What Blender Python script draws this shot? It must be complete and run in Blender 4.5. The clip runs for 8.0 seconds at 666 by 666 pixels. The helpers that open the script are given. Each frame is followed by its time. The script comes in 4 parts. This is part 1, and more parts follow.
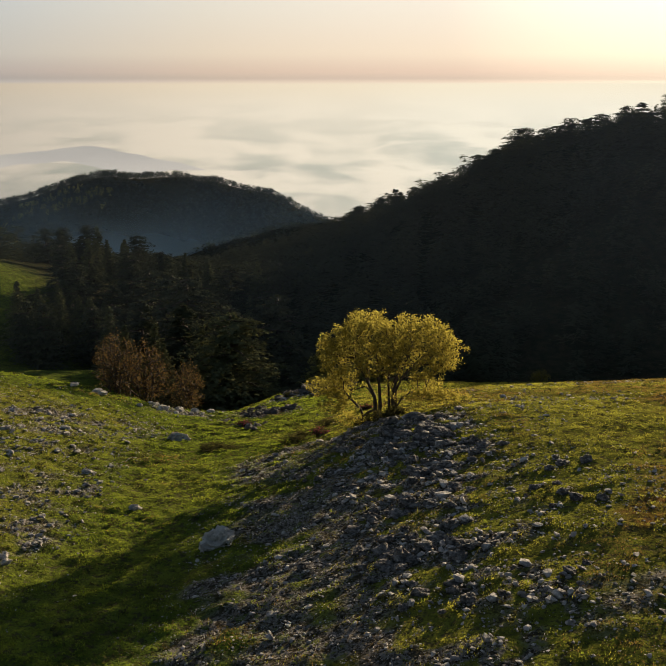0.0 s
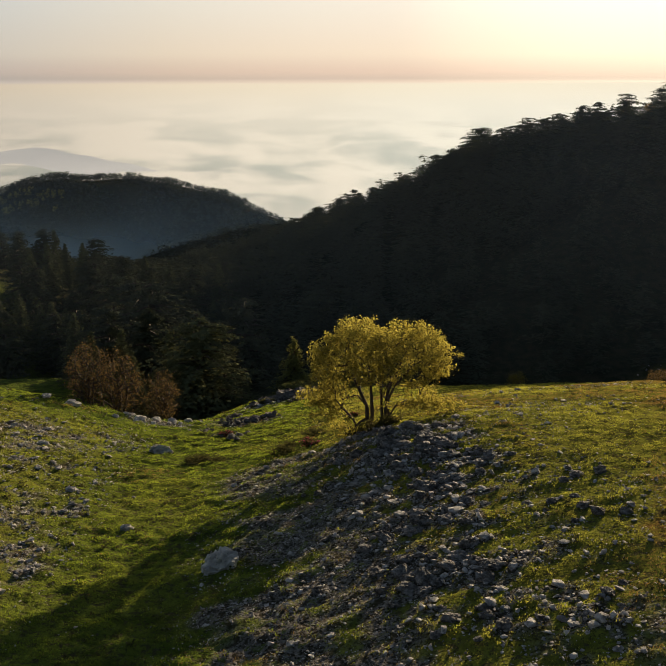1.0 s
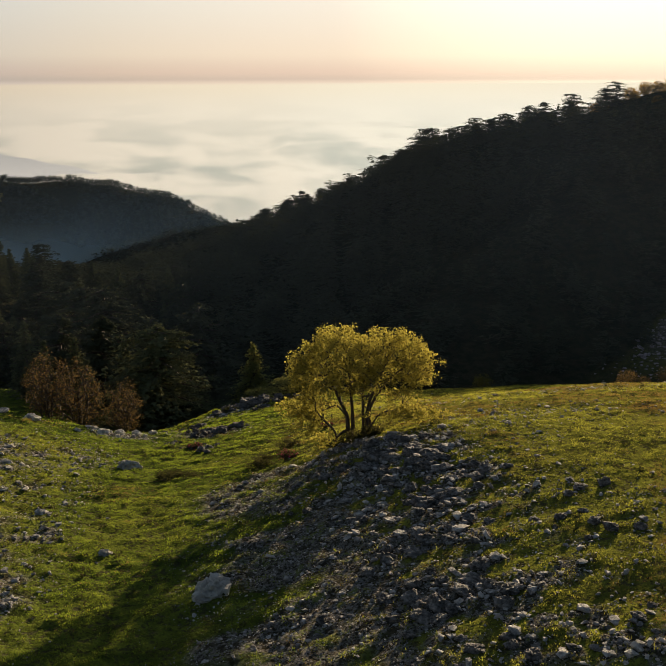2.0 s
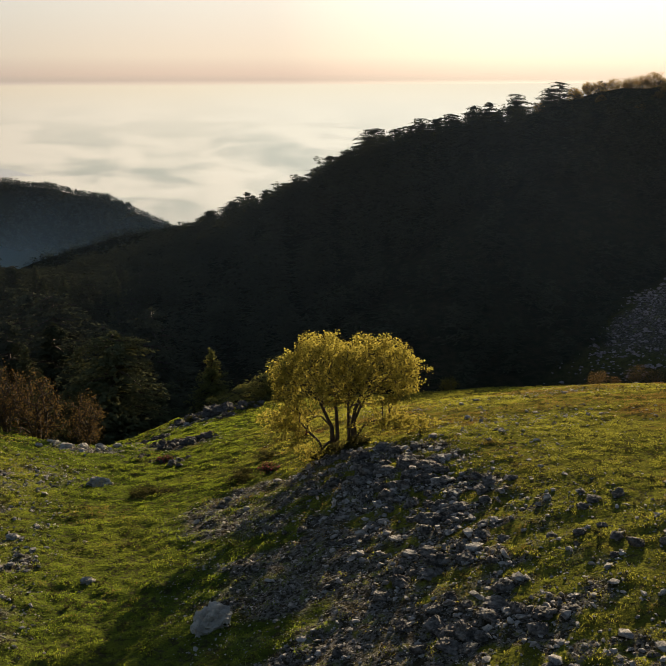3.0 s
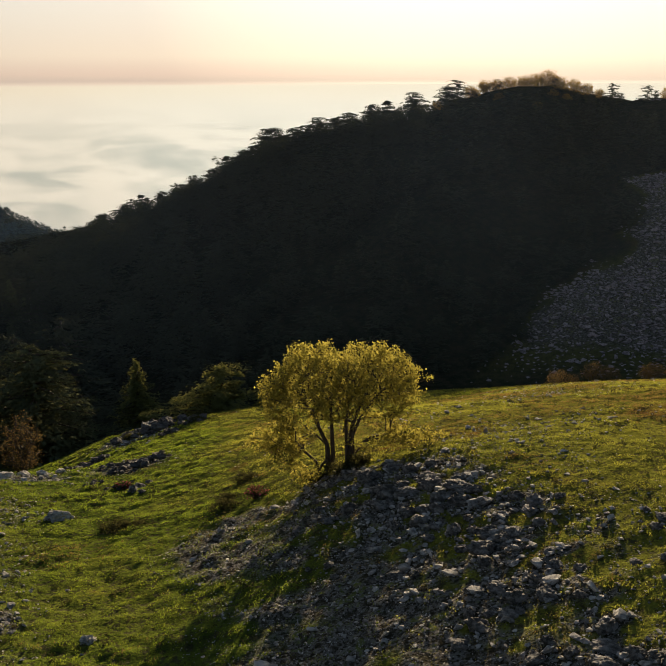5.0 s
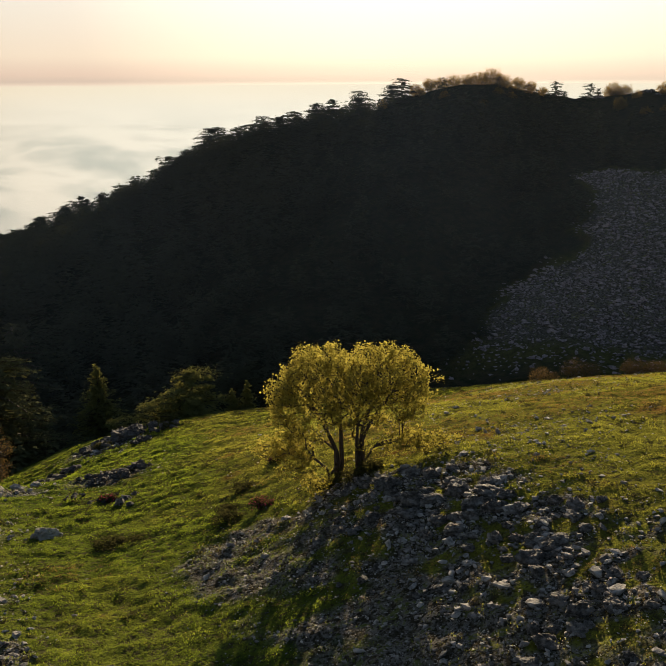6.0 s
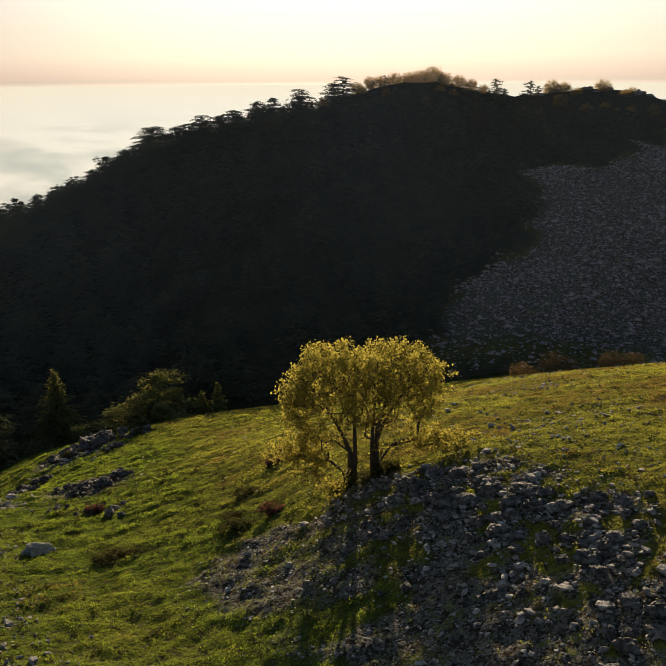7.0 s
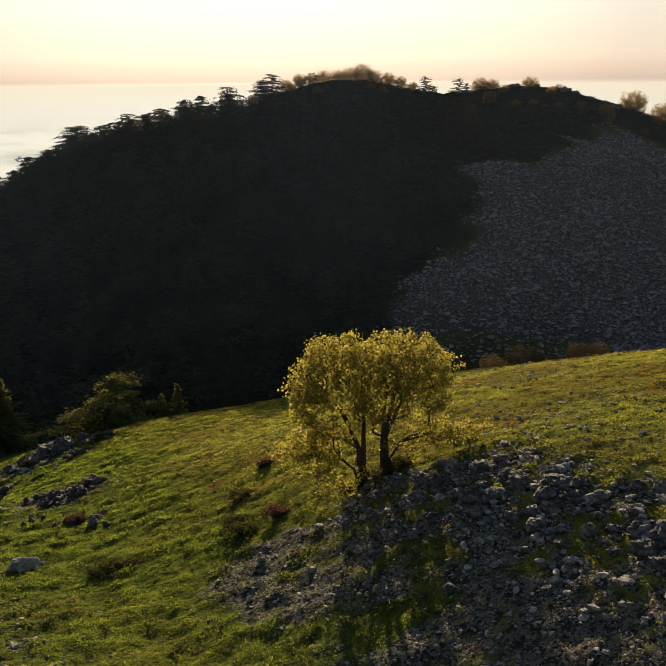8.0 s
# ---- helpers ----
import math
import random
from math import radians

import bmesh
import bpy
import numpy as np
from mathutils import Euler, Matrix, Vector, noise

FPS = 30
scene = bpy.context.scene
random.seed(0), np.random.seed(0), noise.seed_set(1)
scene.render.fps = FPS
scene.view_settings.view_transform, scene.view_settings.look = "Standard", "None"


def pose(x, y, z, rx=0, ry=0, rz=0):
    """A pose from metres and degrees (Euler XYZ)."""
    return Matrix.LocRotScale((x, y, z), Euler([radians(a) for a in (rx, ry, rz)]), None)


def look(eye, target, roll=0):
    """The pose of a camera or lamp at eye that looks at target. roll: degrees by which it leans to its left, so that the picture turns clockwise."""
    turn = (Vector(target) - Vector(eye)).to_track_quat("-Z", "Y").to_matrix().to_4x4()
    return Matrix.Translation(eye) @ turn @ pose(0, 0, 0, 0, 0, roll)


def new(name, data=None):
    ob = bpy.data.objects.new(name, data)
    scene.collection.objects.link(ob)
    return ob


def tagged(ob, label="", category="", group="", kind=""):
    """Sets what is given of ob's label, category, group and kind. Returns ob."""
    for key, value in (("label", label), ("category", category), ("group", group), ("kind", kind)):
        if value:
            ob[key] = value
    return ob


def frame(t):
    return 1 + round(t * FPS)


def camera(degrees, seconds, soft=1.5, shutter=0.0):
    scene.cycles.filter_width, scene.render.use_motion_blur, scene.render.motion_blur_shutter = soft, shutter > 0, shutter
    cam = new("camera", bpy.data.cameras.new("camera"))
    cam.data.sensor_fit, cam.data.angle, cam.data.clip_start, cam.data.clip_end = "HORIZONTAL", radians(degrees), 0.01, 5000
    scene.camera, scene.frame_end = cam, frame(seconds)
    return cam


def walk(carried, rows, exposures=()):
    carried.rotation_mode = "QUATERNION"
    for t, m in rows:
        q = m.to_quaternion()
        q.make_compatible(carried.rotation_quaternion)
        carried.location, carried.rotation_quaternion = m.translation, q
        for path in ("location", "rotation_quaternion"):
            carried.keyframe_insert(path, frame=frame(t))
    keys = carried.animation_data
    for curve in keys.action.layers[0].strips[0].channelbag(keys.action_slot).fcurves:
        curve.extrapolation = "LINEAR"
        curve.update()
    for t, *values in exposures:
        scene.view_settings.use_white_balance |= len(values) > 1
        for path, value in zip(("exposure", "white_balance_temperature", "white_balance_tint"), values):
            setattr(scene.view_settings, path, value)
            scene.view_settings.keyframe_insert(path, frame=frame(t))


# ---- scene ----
# camera and its walk
cam = camera(38.3, 8.0, soft=0.85)
METRES, EYE, TILT, LEAN, TURN = 24.0, 16.5, -14.8, 0.0, 0.0
ROWS = [
    (0.0, 0.0, 0.0, 0.0, 0.0, 0.0, -0.0),
    (0.5, -0.0379, 0.0245, 0.0074, -1.18, 0.01, 0.37),
    (1.0, -0.0736, 0.0565, 0.0165, -2.7, -0.01, 0.83),
    (1.5, -0.1051, 0.0898, 0.0255, -4.3, -0.03, 1.3),
    (3.0, -0.2097, 0.2109, 0.0501, -9.52, -0.13, 2.71),
    (3.5, -0.2453, 0.2542, 0.0577, -11.15, -0.21, 3.15),
    (4.0, -0.2861, 0.3041, 0.065, -12.92, -0.3, 3.61),
    (4.5, -0.3257, 0.3524, 0.0708, -14.58, -0.39, 4.05),
    (6.0, -0.4622, 0.5156, 0.0877, -20.17, -0.82, 5.52),
    (6.5, -0.508, 0.5693, 0.0904, -22.07, -0.99, 6.04),
    (7.0, -0.5584, 0.6283, 0.0933, -24.23, -1.21, 6.6),
    (7.5, -0.6037, 0.6842, 0.0957, -26.4, -1.47, 7.15),
    (8.0, -0.6526, 0.7461, 0.097, -29.02, -1.78, 7.8),
]
walk(cam, [(t, pose(0, 0, EYE, TILT, LEAN, TURN) @ pose(METRES * x, METRES * y, METRES * z, 90 + pitch, roll, yaw)) for t, x, y, z, yaw, pitch, roll in ROWS],
     exposures=[(0.0, 1.2), (8.0, 1.2)])

# ---- sky and sun ----
SUN_TURN, SUN_HEIGHT = 26.5, 7.6  # degrees: to the right of +y, and up
SUN_WAY = Vector((math.sin(radians(SUN_TURN)) * math.cos(radians(SUN_HEIGHT)), math.cos(radians(SUN_TURN)) * math.cos(radians(SUN_HEIGHT)), math.sin(radians(SUN_HEIGHT))))


class Nodes:
    """Short hand for building node trees."""

    def __init__(self, tree):
        self.tree = tree
        tree.nodes.clear()

    def add(self, kind, **settings):
        node = self.tree.nodes.new(kind)
        for key, value in settings.items():
            if key == "operation":
                node.operation = value
            elif key == "blend":
                node.data_type, node.blend_type = "RGBA", value
            elif key == "attribute_name":
                node.attribute_name = value
        return node

    def link(self, a, b):
        self.tree.links.new(a, b)

    def put(self, socket, value):
        if isinstance(value, (int, float)):
            socket.default_value = value
        elif isinstance(value, tuple):
            socket.default_value = value if len(value) != 3 or len(socket.default_value) == 3 else (*value, 1)
        else:
            self.link(value, socket)

    def math(self, operation, a, b=0.0, c=None, clamp=False):
        node = self.add("ShaderNodeMath", operation=operation)
        node.use_clamp = clamp
        self.put(node.inputs[0], a)
        self.put(node.inputs[1], b)
        if c is not None:
            self.put(node.inputs[2], c)
        return node.outputs[0]

    def span(self, value, lo, hi, a=0.0, b=1.0):
        node = self.add("ShaderNodeMapRange")
        node.interpolation_type = "SMOOTHSTEP"
        for k, v in enumerate((value, lo, hi, a, b)):
            self.put(node.inputs[k], v)
        return node.outputs[0]

    def mix(self, factor, a, b, blend="MIX"):
        node = self.add("ShaderNodeMix", blend=blend)
        self.put(node.inputs[0], factor)
        self.put(node.inputs[6], a)
        self.put(node.inputs[7], b)
        return node.outputs[2]

    def noise(self, vector, scale, detail=3.0, rough=0.55, distortion=0.0):
        node = self.add("ShaderNodeTexNoise")
        if vector is not None:
            self.link(vector, node.inputs["Vector"])
        node.inputs["Scale"].default_value, node.inputs["Detail"].default_value = scale, detail
        node.inputs["Roughness"].default_value, node.inputs["Distortion"].default_value = rough, distortion
        return node.outputs["Fac"]

    def ramp(self, value, *stops):
        node = self.add("ShaderNodeValToRGB")
        self.put(node.inputs[0], value)
        marks = node.color_ramp.elements
        while len(marks) < len(stops):
            marks.new(0.5)
        for mark, (at, colour) in zip(marks, stops):
            mark.position, mark.color = at, (*colour, 1)
        return node.outputs[0]


def sun_glow(n, vector):
    """1 towards the sun, -1 away from it, along the horizon."""
    node = n.add("ShaderNodeVectorMath", operation="DOT_PRODUCT")
    n.link(vector, node.inputs[0])
    node.inputs[1].default_value = SUN_WAY
    return node.outputs["Value"]


world = bpy.data.worlds.new("evening_sky")
scene.world = world
world.use_nodes = True
n = Nodes(world.node_tree)
coord = n.add("ShaderNodeTexCoord").outputs["Generated"]
split = n.add("ShaderNodeSeparateXYZ")
n.link(coord, split.inputs[0])
up = split.outputs["Z"]
sky = n.add("ShaderNodeTexSky")
sky.sky_type, sky.sun_disc = "NISHITA", False
sky.sun_elevation, sky.sun_rotation, sky.altitude, sky.dust_density = radians(SUN_HEIGHT), radians(SUN_TURN), 1500, 2.0
glow = sun_glow(n, coord)
haze = n.ramp(n.math("MULTIPLY_ADD", glow, 0.7143, 0.2857, clamp=True), (0.0, (0.64, 0.61, 0.62)), (0.55, (0.58, 0.56, 0.55)), (0.76, (0.51, 0.545, 0.565)), (0.88, (0.80, 0.74, 0.65)), (0.955, (0.98, 0.88, 0.76)), (1.0, (1.40, 1.28, 1.06)))
band = n.ramp(n.span(up, -0.02, 0.12), (0.0, (0.97, 0.88, 0.79)), (0.046, (0.95, 0.83, 0.74)), (0.060, (0.78, 0.68, 0.61)), (0.10, (0.90, 0.75, 0.66)), (0.24, (1.02, 0.92, 0.80)), (1.0, (0.98, 1.03, 1.04)))
low = n.mix(1.0, haze, band, "MULTIPLY")
high = n.mix(1.0, sky.outputs[0], (0.150, 0.143, 0.137), "MULTIPLY")
air = n.mix(n.span(up, 0.07, 0.30), low, high)
background = n.add("ShaderNodeBackground")
n.link(air, background.inputs["Color"])
background.inputs["Strength"].default_value = 0.44
n.link(background.outputs[0], n.add("ShaderNodeOutputWorld").inputs[0])

sun = new("sun", bpy.data.lights.new("sun", "SUN"))
sun.data.energy, sun.data.angle, sun.data.color = 5.0, radians(0.6), (1.0, 0.80, 0.52)
sun.matrix_world = look(SUN_WAY * 100, (0, 0, 0))

# ---- materials ----
def material(name):
    m = bpy.data.materials.new(name)
    m.use_nodes = True
    return m, Nodes(m.node_tree)


def finish(n, colour, rough=0.8, height=None, bump=0.3, distance=0.05, gloss=0.2):
    b = n.add("ShaderNodeBsdfPrincipled")
    n.put(b.inputs["Base Color"], colour)
    n.put(b.inputs["Roughness"], rough)
    b.inputs["Specular IOR Level"].default_value = gloss
    if height is not None:
        node = n.add("ShaderNodeBump")
        node.inputs["Strength"].default_value, node.inputs["Distance"].default_value = bump, distance
        n.link(height, node.inputs["Height"])
        n.link(node.outputs[0], b.inputs["Normal"])
    n.link(b.outputs[0], n.add("ShaderNodeOutputMaterial").inputs[0])
    return b


def leaf_material(name, dark, light, through_light, share=0.45, chance_part=0.65, patch_scale=0.6):
    """Thin leaves: they scatter light back and let it through."""
    m, n = material(name)
    chance = n.add("ShaderNodeNewGeometry").outputs["Random Per Island"]
    place = n.add("ShaderNodeTexCoord").outputs["Object"]
    patch = n.noise(place, patch_scale, 2)
    tone = n.math("ADD", n.math("MULTIPLY", chance, chance_part), n.math("MULTIPLY", patch, 1.1 - chance_part), clamp=True)
    d = n.add("ShaderNodeBsdfDiffuse")
    n.link(n.mix(tone, dark, light), d.inputs[0])
    t = n.add("ShaderNodeBsdfTranslucent")
    n.link(n.mix(tone, tuple(0.6 * c for c in through_light), through_light), t.inputs[0])
    both = n.add("ShaderNodeMixShader")
    both.inputs[0].default_value = share
    n.link(d.outputs[0], both.inputs[1])
    n.link(t.outputs[0], both.inputs[2])
    n.link(both.outputs[0], n.add("ShaderNodeOutputMaterial").inputs[0])
    return m


def ground_material():
    m, n = material("hill_ground")
    place = n.add("ShaderNodeTexCoord").outputs["Object"]
    stony = n.add("ShaderNodeAttribute", attribute_name="stony").outputs["Fac"]
    wood = n.add("ShaderNodeAttribute", attribute_name="wooded").outputs["Fac"]
    moist = n.add("ShaderNodeAttribute", attribute_name="moist").outputs["Fac"]
    big, mid, small, fine = n.noise(place, 0.12, 3), n.noise(place, 0.9, 4, 0.6), n.noise(place, 3.2, 4, 0.65), n.noise(place, 9.0, 4, 0.7)
    lean = n.mix(n.span(mid, 0.35, 0.65), (0.098, 0.096, 0.017), (0.168, 0.163, 0.028))
    lush = n.mix(n.span(mid, 0.35, 0.65), (0.040, 0.060, 0.010), (0.090, 0.116, 0.017))
    green = n.mix(moist, lean, lush)
    dry = n.mix(n.span(mid, 0.35, 0.65), (0.120, 0.085, 0.018), (0.125, 0.062, 0.022))
    turf = n.mix(n.span(n.math("SUBTRACT", n.math("ADD", big, n.math("MULTIPLY", mid, 0.4)), n.math("MULTIPLY", moist, 0.14)), 0.72, 0.92), green, dry)
    soil = n.mix(n.span(fine, 0.35, 0.7), (0.026, 0.022, 0.014), (0.066, 0.056, 0.038))
    turf = n.mix(n.math("MAXIMUM", n.span(fine, 0.36, 0.48, 0.8, 0.0), n.span(small, 0.38, 0.48, 0.8, 0.0)), turf, soil)
    rubble = n.mix(n.math("MULTIPLY", n.span(fine, 0.40, 0.54), n.span(small, 0.40, 0.54)), soil, (0.165, 0.148, 0.132))
    rubble = n.mix(n.span(n.math("ADD", small, n.math("MULTIPLY", mid, 0.5)), 0.80, 0.92, 0.0, 0.7), rubble, green)
    cover = n.mix(n.span(n.math("ADD", stony, n.math("MULTIPLY", n.math("SUBTRACT", mid, 0.5), 0.45)), 0.42, 0.72), turf, rubble)
    litter = n.mix(n.span(mid, 0.35, 0.65), (0.014, 0.018, 0.009), (0.034, 0.029, 0.017))
    cover = n.mix(wood, cover, litter)
    finish(n, cover, 0.95, n.math("ADD", n.math("MULTIPLY", fine, 0.35), n.math("ADD", mid, small)), 1.0, 0.22, 0.0)
    return m


def stone_material(name, dark, light, scale=2.2, lichen_tone=(0.34, 0.31, 0.25)):
    m, n = material(name)
    place = n.add("ShaderNodeTexCoord").outputs["Object"]
    chance = n.math("ADD", n.add("ShaderNodeNewGeometry").outputs["Random Per Island"], n.add("ShaderNodeObjectInfo").outputs["Random"])
    big, fine = n.noise(place, scale, 4, 0.6), n.noise(place, scale * 9, 4, 0.65)
    tone = n.math("ADD", n.span(big, 0.3, 0.7), n.math("MULTIPLY", n.math("SUBTRACT", chance, 1.0), 0.35), clamp=True)
    base = n.mix(tone, dark, light)
    lichen = n.mix(n.span(fine, 0.56, 0.70, 0.0, 0.6), base, lichen_tone)
    pits = n.mix(n.span(fine, 0.30, 0.40, 0.7, 0.0), lichen, (0.07, 0.062, 0.055))
    finish(n, pits, 0.9, n.math("ADD", fine, big), 0.8, 0.10)
    return m


def bark_material(name, dark, light):
    m, n = material(name)
    place = n.add("ShaderNodeTexCoord").outputs["Object"]
    stretch = n.add("ShaderNodeMapping")
    n.link(place, stretch.inputs[0])
    stretch.inputs["Scale"].default_value = (6, 6, 1.2)
    grain = n.noise(stretch.outputs[0], 3.0, 4, 0.65)
    finish(n, n.mix(n.span(grain, 0.3, 0.7), dark, light), 0.92, grain, 0.6, 0.03)
    return m


def cloud_material():
    """The top of the far cloud sea, low sunlight from behind painted into its glow."""
    m, n = material("cloud_top")
    place = n.add("ShaderNodeTexCoord").outputs["Object"]
    unit = n.add("ShaderNodeVectorMath", operation="NORMALIZE")
    n.link(place, unit.inputs[0])
    glow = sun_glow(n, unit.outputs[0])
    tint = n.ramp(n.span(glow, 0.4, 1.0), (0.0, (0.34, 0.31, 0.275)), (0.45, (0.59, 0.52, 0.42)), (0.72, (0.79, 0.69, 0.545)), (0.92, (0.92, 0.82, 0.65)), (1.0, (1.0, 0.93, 0.76)))
    flow = n.add("ShaderNodeMapping")
    n.link(place, flow.inputs[0])
    flow.inputs["Scale"].default_value = (1.0, 0.42, 1.0)
    puff, streak = n.noise(flow.outputs[0], 0.0075, 6, 0.58, 0.35), n.noise(flow.outputs[0], 0.0024, 4, 0.5, 0.2)
    far = n.add("ShaderNodeVectorMath", operation="LENGTH")
    n.link(place, far.inputs[0])
    depth = n.span(far.outputs["Value"], 700, 2600, 1.0, 0.12)
    # cloud shade painted as darker puffs, weaker with distance
    shade = n.math("MULTIPLY", n.span(n.math("ADD", n.math("MULTIPLY", puff, 0.6), n.math("MULTIPLY", streak, 0.5)), 0.47, 0.62), depth)
    colour = n.mix(shade, tint, n.mix(1.0, tint, (0.56, 0.63, 0.66), "MULTIPLY"))
    colour = n.mix(n.span(far.outputs["Value"], 2200, 4800), colour, n.mix(1.0, tint, (1.0, 0.96, 0.90), "MULTIPLY"))
    e = n.add("ShaderNodeEmission")
    n.link(colour, e.inputs[0])
    e.inputs[1].default_value = 0.44
    n.link(e.outputs[0], n.add("ShaderNodeOutputMaterial").inputs[0])
    return m


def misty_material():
    m, n = material("misty_glow")
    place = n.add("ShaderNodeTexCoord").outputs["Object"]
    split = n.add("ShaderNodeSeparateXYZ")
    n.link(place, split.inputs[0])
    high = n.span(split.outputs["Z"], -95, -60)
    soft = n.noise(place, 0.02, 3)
    # haze painted into the emission colour, paler towards the foot
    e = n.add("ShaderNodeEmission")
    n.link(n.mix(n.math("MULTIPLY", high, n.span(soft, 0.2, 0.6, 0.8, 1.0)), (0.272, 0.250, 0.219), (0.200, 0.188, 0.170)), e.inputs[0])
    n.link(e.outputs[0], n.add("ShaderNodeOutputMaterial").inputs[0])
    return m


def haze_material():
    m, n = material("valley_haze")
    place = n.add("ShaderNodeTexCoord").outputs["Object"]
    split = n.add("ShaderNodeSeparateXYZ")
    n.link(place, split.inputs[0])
    # haze imitated by the sheet's opacity, thicker towards the bottom
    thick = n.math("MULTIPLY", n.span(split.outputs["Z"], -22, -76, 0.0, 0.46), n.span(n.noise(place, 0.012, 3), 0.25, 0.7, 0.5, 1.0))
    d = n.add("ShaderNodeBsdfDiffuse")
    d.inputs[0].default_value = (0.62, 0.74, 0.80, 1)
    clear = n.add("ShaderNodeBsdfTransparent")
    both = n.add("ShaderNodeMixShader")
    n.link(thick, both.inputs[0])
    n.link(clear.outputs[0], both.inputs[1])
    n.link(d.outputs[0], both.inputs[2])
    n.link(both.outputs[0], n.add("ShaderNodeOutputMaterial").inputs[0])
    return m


def glare_veil_material():
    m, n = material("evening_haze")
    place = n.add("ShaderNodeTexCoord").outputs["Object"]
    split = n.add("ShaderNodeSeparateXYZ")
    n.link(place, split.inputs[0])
    # faint opacity lifts the dark ridge like lens glare, fading out above it
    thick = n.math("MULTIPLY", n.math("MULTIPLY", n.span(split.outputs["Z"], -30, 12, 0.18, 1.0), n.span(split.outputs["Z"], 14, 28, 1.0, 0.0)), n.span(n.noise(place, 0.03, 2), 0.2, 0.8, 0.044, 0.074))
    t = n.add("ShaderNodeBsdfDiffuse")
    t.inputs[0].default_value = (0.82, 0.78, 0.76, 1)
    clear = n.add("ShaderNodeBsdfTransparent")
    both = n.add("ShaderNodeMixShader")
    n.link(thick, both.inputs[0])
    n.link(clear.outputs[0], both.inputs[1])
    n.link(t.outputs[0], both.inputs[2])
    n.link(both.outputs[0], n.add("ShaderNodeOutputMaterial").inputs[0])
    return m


GLARE_VEIL = glare_veil_material()
MISTY = misty_material()
HAZE = haze_material()
GROUND = ground_material()
LIMESTONE = stone_material("limestone", (0.145, 0.129, 0.120), (0.48, 0.44, 0.405), 2.2, (0.42, 0.385, 0.335))
OUTCROP_STONE = stone_material("outcrop_stone", (0.050, 0.044, 0.039), (0.25, 0.224, 0.204), 4.0, (0.22, 0.20, 0.165))
SCREE_STONE = stone_material("scree_stone", (0.075, 0.059, 0.060), (0.321, 0.257, 0.258), 2.2, (0.30, 0.27, 0.24))
PALE_STONE = stone_material("pale_limestone", (0.25, 0.225, 0.195), (0.50, 0.46, 0.405))
# darker copy of the outcrop stone: shade of backlit faces put into the colour
DARK_STONE = stone_material("dark_outcrop_stone", (0.032, 0.028, 0.026), (0.125, 0.110, 0.100), 4.0, (0.16, 0.145, 0.125))
CLOUD = cloud_material()
BARK = bark_material("dark_bark", (0.028, 0.020, 0.014), (0.085, 0.065, 0.048))
GREY_BARK = bark_material("grey_bark", (0.06, 0.048, 0.040), (0.15, 0.12, 0.10))
GOLD_LEAF = leaf_material("golden_leaf", (0.15, 0.122, 0.022), (0.28, 0.232, 0.046), (0.40, 0.340, 0.066), 0.58, 0.35)
RUST_LEAF = leaf_material("rusty_leaf", (0.075, 0.052, 0.024), (0.15, 0.100, 0.045), (0.17, 0.11, 0.04), 0.35)
BROWN_LEAF = leaf_material("brown_leaf", (0.064, 0.046, 0.018), (0.14, 0.097, 0.032), (0.40, 0.25, 0.055), 0.48)
AUTUMN_LEAF = leaf_material("autumn_leaf", (0.15, 0.135, 0.035), (0.32, 0.27, 0.07), (0.30, 0.24, 0.06), 0.3)
OLIVE_LEAF = leaf_material("olive_leaf", (0.05, 0.05, 0.014), (0.14, 0.115, 0.03), (0.22, 0.17, 0.03), 0.4)
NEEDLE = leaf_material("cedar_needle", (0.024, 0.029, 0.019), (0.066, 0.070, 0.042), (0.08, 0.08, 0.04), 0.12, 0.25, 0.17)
# bluer needle copy for the far hill: distance haze put into the colour
HAZED_NEEDLE = leaf_material("hazed_needle", (0.026, 0.036, 0.031), (0.064, 0.070, 0.045), (0.04, 0.04, 0.02), 0.05)
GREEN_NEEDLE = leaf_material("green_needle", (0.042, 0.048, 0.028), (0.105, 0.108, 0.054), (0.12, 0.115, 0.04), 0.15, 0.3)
# lighter needle copy for the meadow-edge trees: sunlight put into the colour
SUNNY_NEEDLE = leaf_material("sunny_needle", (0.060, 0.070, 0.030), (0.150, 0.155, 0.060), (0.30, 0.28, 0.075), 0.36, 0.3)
GRASS = leaf_material("grass_blade", (0.034, 0.054, 0.011), (0.085, 0.112, 0.021), (0.35, 0.43, 0.040), 0.50, 0.5)
MEADOW_GRASS = leaf_material("meadow_grass_blade", (0.062, 0.063, 0.015), (0.168, 0.157, 0.034), (0.48, 0.465, 0.066), 0.50, 0.45)
DRY_GRASS = leaf_material("dry_grass_blade", (0.13, 0.085, 0.030), (0.26, 0.18, 0.07), (0.34, 0.22, 0.06), 0.4)
SHRUB_LEAF = leaf_material("heath_leaf", (0.030, 0.036, 0.014), (0.075, 0.072, 0.028), (0.10, 0.09, 0.03), 0.3)
PETAL = leaf_material("pink_petal", (0.24, 0.030, 0.075), (0.42, 0.07, 0.15), (0.46, 0.08, 0.15), 0.35)


